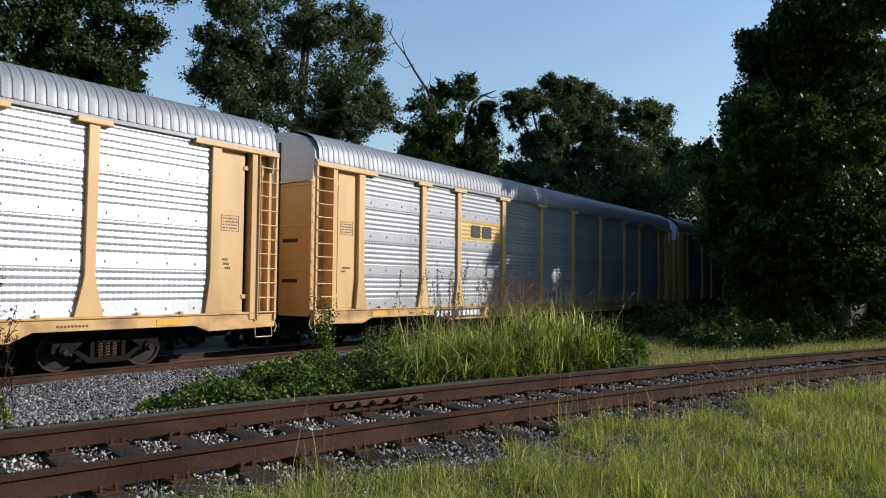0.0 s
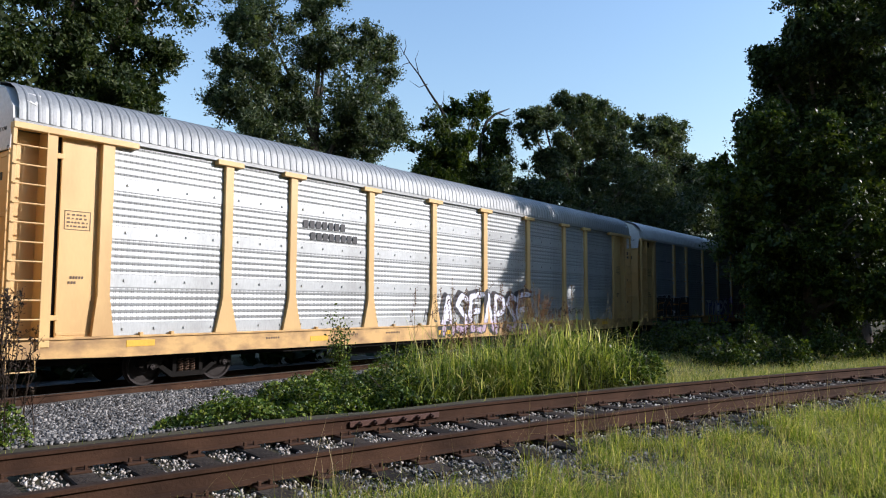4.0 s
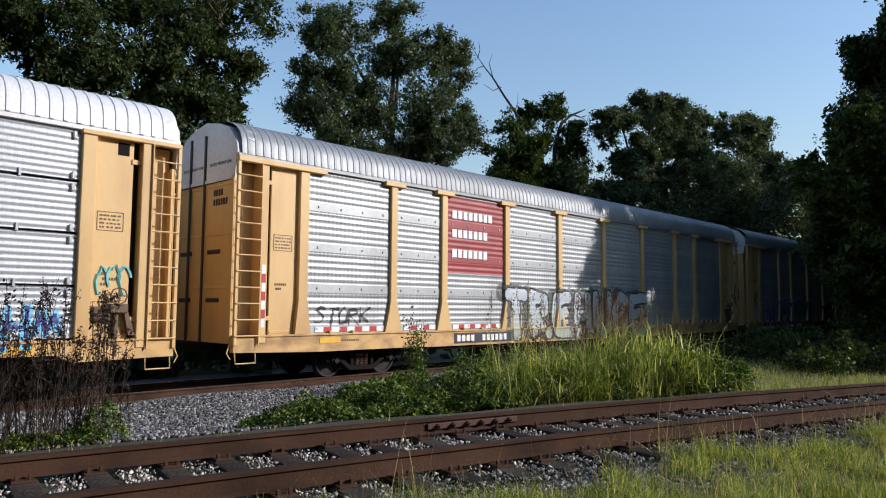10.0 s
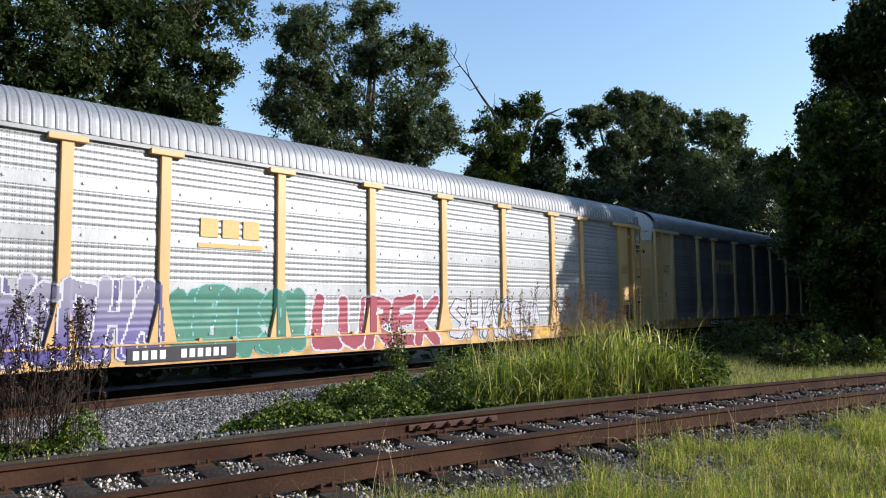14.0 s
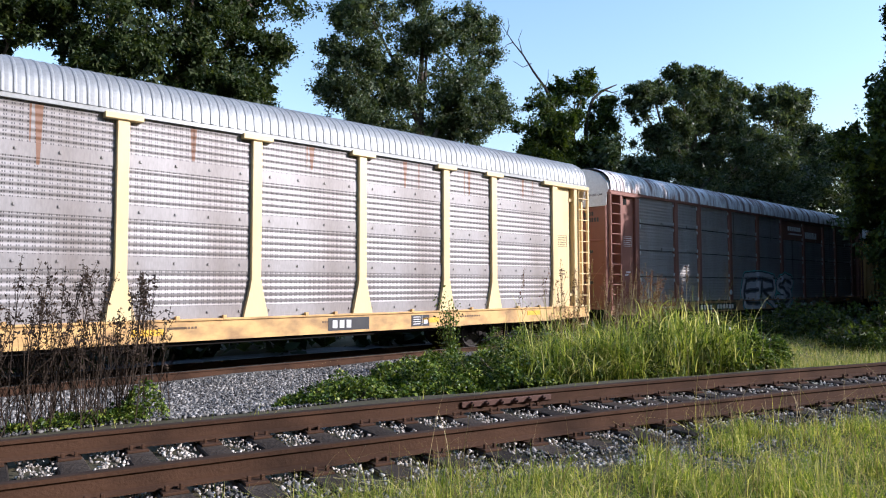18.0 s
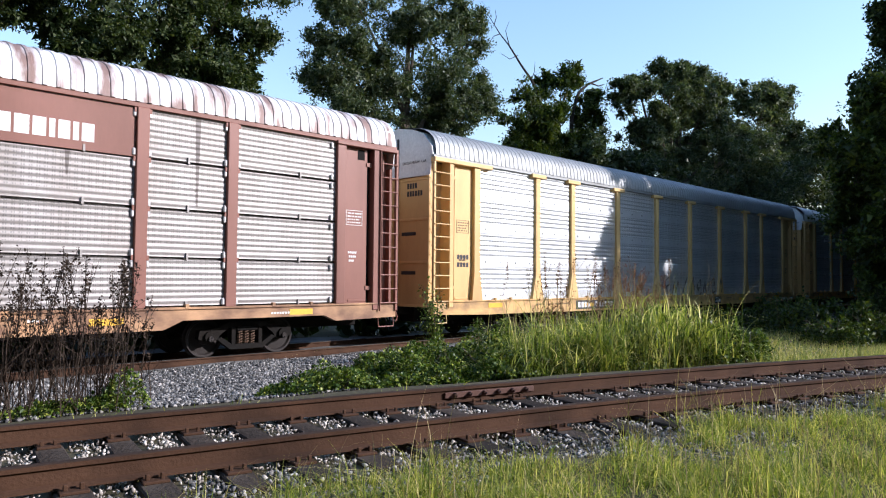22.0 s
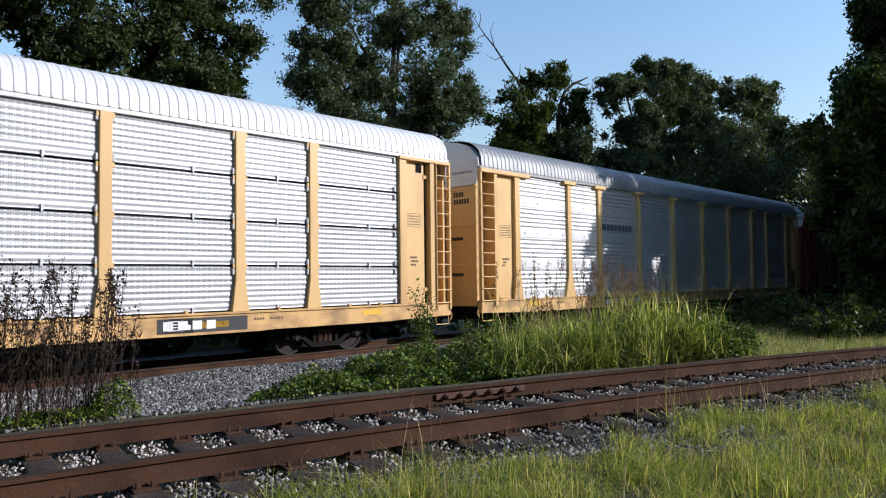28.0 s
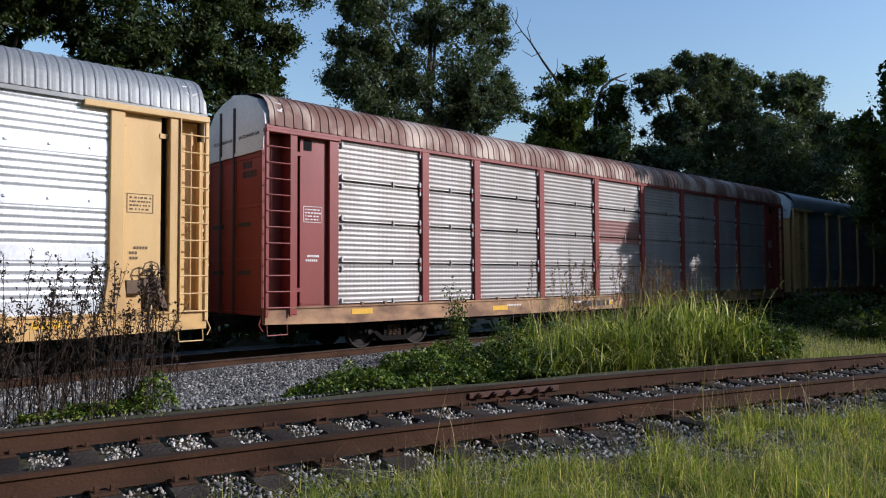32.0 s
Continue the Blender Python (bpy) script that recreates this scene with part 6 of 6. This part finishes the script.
weeds(reddish, "weeds", [(13.5, 9.6, 1.4, 0.8), (15.5, 9.2, 1.4, 0.8), (17.2, 9.8, 1.2, 0.8)], 80, 2.25, 65, STRAW, REDSEED, 0.45, 44, 0.12)
sap = thing("sapling", "slender leafy sapling at the edge of the gravel", "sapling", (11.2, 11.3, -0.1))
m = Mesh()
r = random.Random(9)
tips = []
for k in range(7):
    a, l, h = r.uniform(0, 6.3), r.uniform(0.1, 0.35), r.uniform(1.0, 1.75)
    tip = (math.cos(a) * l, math.sin(a) * l, h)
    m.tube([(0, 0, 0), (tip[0] * 0.4, tip[1] * 0.4, h * 0.5), tip], [0.012, 0.009, 0.004], 5)
    for q in range(150):
        t = r.uniform(0.3, 1.0)
        tips.append((tip[0] * t + r.gauss(0, 0.09), tip[1] * t + r.gauss(0, 0.09), h * t + r.gauss(0, 0.06)))
part("stem", m.mesh("stem", BARK), sap)
part("leaves", leaf_mesh("leaves", np.array(tips), 0.055, BUSH_LEAF, 0.2, seed=70, slim=0.6), sap)


def lawn(name, label, n, box, keep, height, width, lean, seed, mat=GRASS, segs=3, cover=0.62, patchy=0.4, tufts=0.0):
    """Blades over a stretch of ground, thinner and thicker in patches; tufts is the share that stands in tufts."""
    r = np.random.default_rng(seed)
    x, y = r.uniform(box[0], box[1], n), r.uniform(box[2], box[3], n)
    tone = np.ones(n)
    if tufts:
        k = max(1, n // 110)
        cx, cy, ch = r.uniform(box[0], box[1], k), r.uniform(box[2], box[3], k), r.uniform(0.55, 1.65, k)
        pick = r.integers(0, k, n)
        inn = r.random(n) < tufts
        x = np.where(inn, cx[pick] + r.normal(size=n) * 0.085, x)
        y = np.where(inn, cy[pick] + r.normal(size=n) * 0.085, y)
        tone = np.where(inn, ch[pick], 0.62)
    clump = np.sin(x * 2.3 + 1.1 * y) * np.cos(1.9 * y - 0.8 * x) + 0.6 * np.sin(x * 5.1 - y * 4.3)
    ok = keep(x, y) & (r.random(n) < cover + patchy * clump)
    x, y, clump, tone = x[ok], y[ok], clump[ok], tone[ok]
    hh = height * (1 + 0.28 * clump) * tone
    thing(name, label, "grass", kind="stuff", data=blade_mesh(name, np.stack([x, y, ground_z(x, y) - 0.01], 1), hh, width, lean, mat, seed + 1, segs))


edge = lambda x: -1.62 + 0.26 * np.sin(x * 1.9 + 0.6) + 0.17 * np.sin(x * 4.7) + 0.10 * np.sin(x * 11.3) + 0.2 * smooth(3.6, 2.6, x)
lawn("grass", "rough green and yellow grass in front of the siding", 185000, (1.9, 14.2, -2.6, 5.2), lambda x, y: (off_line(x, y) < edge(x)), 0.150, 0.0068, 1.25, 81, segs=2, cover=0.85, patchy=0.2, tufts=0.72)
lawn("grass", "low matted grass under the longer blades", 80000, (1.9, 14.2, -2.6, 5.2), lambda x, y: (off_line(x, y) < edge(x) - 0.05), 0.090, 0.011, 1.5, 181, segs=1, cover=0.9, patchy=0.15)
lawn("grass", "dry seeding stalks in the grass", 5200, (2.2, 14, -2.6, 5), lambda x, y: (off_line(x, y) < edge(x) + 0.15), 0.42, 0.006, 0.6, 83, STRAW, 4)
lawn("grass", "mown-looking grass strip between the siding and the trees", 64000, (12, 34, -3, 12.5), lambda x, y: ((off_line(x, y) > 1.35) & (x > 13.2)), 0.20, 0.013, 0.9, 85, DRY_GRASS, segs=2, cover=0.8)
lawn("grass", "grass beyond the siding towards the wood", 18000, (15, 40, -12, 3), lambda x, y: (off_line(x, y) < -1.6), 0.26, 0.02, 0.6, 87, segs=2)
lawn("grass", "sparse worn grass round the standing place", 18000, (-9, 2.25, -8, 4.5), lambda x, y: (off_line(x, y) < -1.5), 0.12, 0.009, 1.1, 188, segs=1)
lawn("grass", "worn grass towards the wood", 14000, (2.2, 15, -9, -2.55), lambda x, y: (off_line(x, y) < -1.5), 0.14, 0.012, 1.0, 189, segs=1)
lawn("grass", "rough trodden grass round the standing place", 42000, (-5.5, 2.4, -5.5, 4.8), lambda x, y: (off_line(x, y) < edge(x)), 0.13, 0.0085, 1.2, 191, segs=1, cover=0.85, patchy=0.2, tufts=0.7)
lawn("grass", "thin weeds along the ballast shoulder", 5000, (2, 14, 5, 12), lambda x, y: (off_line(x, y) > 1.1) & (off_line(x, y) < 1.7), 0.16, 0.012, 0.7, 89)


# undergrowth beyond the train, and added leaf masses that block light
r = np.random.default_rng(90)
# hedge added close behind the train to block sky light under the cars
px, py = r.uniform(-16, 75, 14000), None
h = 3.2 + 1.2 * np.sin(px * 0.7) + 0.8 * np.sin(px * 1.9 + 1)
pz = h * r.random(len(px)) ** 0.7
py = 18.0 + 0.9 * r.random(len(px)) + 0.3 * np.sin(px * 1.1) + 0.5 * pz
thing("undergrowth", "dark tangled undergrowth along the far side of the line", "undergrowth", kind="stuff", data=leaf_mesh("undergrowth", np.stack([px, py, pz - 0.3], 1), 0.5, LEAF, 0.2, seed=91, slim=0.7))
px = r.uniform(-16, 17, 45000)
pz = (7.6 + 0.7 * np.sin(px * 0.8)) * r.random(len(px)) ** 0.85
py = 21.5 + 2.5 * r.random(len(px)) + 0.8 * np.sin(px * 0.9)
thing("undergrowth", "tall dark saplings and vines behind the train", "undergrowth", kind="stuff", data=leaf_mesh("undergrowth", np.stack([px, py, pz - 0.3], 1), 0.22, LEAF, 0.2, seed=95, simple=True))
# leaf mass added in the sun's path to darken the far cars
px = r.uniform(33, 74, 125000)
pz = (8.5 + 3.5 * smooth(36, 44, px) + 1.5 * np.sin(px * 0.6)) * r.random(len(px)) ** 0.85
py = np.minimum(0.262 * px - 0.9, 12.2) - 2.2 * r.random(len(px)) + 0.4 * np.sin(px * 0.9) + 0.06 * pz
thing("undergrowth", "dense thicket added between siding and line to block sun and sky", "undergrowth", kind="stuff", data=leaf_mesh("undergrowth", np.stack([px, py, pz], 1), 0.27, LEAF, 0.2, seed=92, simple=True))

# added leaf wall behind the camera, out of view, cutting down sky fill
px = r.uniform(-70, 80, 30000)
near = smooth(16, 4, px)
pz = (10.5 + 12.0 * near + 2.0 * np.sin(px * 0.21) + 1.2 * np.sin(px * 0.73)) * r.random(len(px)) ** 0.8
py = -27 + 16 * near - 4 * r.random(len(px)) + 2 * np.sin(px * 0.13)
thing("wood_edge", "unseen wood added behind the camera to block sky light", "wood", kind="stuff", data=leaf_mesh("wood_edge", np.stack([px, py, pz], 1), 1.3, LEAF, 0.2, seed=93, simple=True))
# second added leaf wall, out of view to the left, for the same purpose
py = r.uniform(-16, 10.5, 9000)
pz = (20 + 2 * np.sin(py * 0.5)) * r.random(len(py)) ** 0.8
px = -15 - 4 * r.random(len(py)) + 1.5 * np.sin(py * 0.4)
thing("wood_edge", "unseen wood added left of the camera to block sky light", "wood", kind="stuff", data=leaf_mesh("wood_edge", np.stack([px, py, pz], 1), 1.3, LEAF, 0.2, seed=94, simple=True))


# ---- what moves ----
def motions():
    """The train rolls towards -x at an even speed; each wheelset turns while its car is near."""
    late = ((0, -0.11), (1, -0.16), (3, -0.15), (5, -0.13), (7, -0.09), (9, -0.04), (11, 0.03), (13, 0.13), (15, 0.17), (17, 0.21), (19, 0.24), (21, 0.24), (23, 0.20), (25, 0.15), (28, 0.02), (30, -0.15), (32, -0.36))
    for car, lead in CARS:
        walk(car, [(t, on_line(lead - SPEED * t + s)) for t, s in late])
    turn = math.degrees(SPEED / 0.42)
    for w, o, start in WHEELS:
        first, last = max(0.0, (start - 34) / SPEED), min(32.0, (start + 4) / SPEED)
        ts = [0.0] if first > 0 else []
        t = first
        while t < last:
            ts.append(t)
            t += 2 / FPS
        ts += [last] if last > first else []
        if not ts or ts[-1] < 32.0:
            ts.append(32.0)
        walk(w, [(t, pose(o, 0.98, 0.42, 0, -turn * (min(max(t, first), max(first, last)) - first), 0)) for t in ts])


motions()
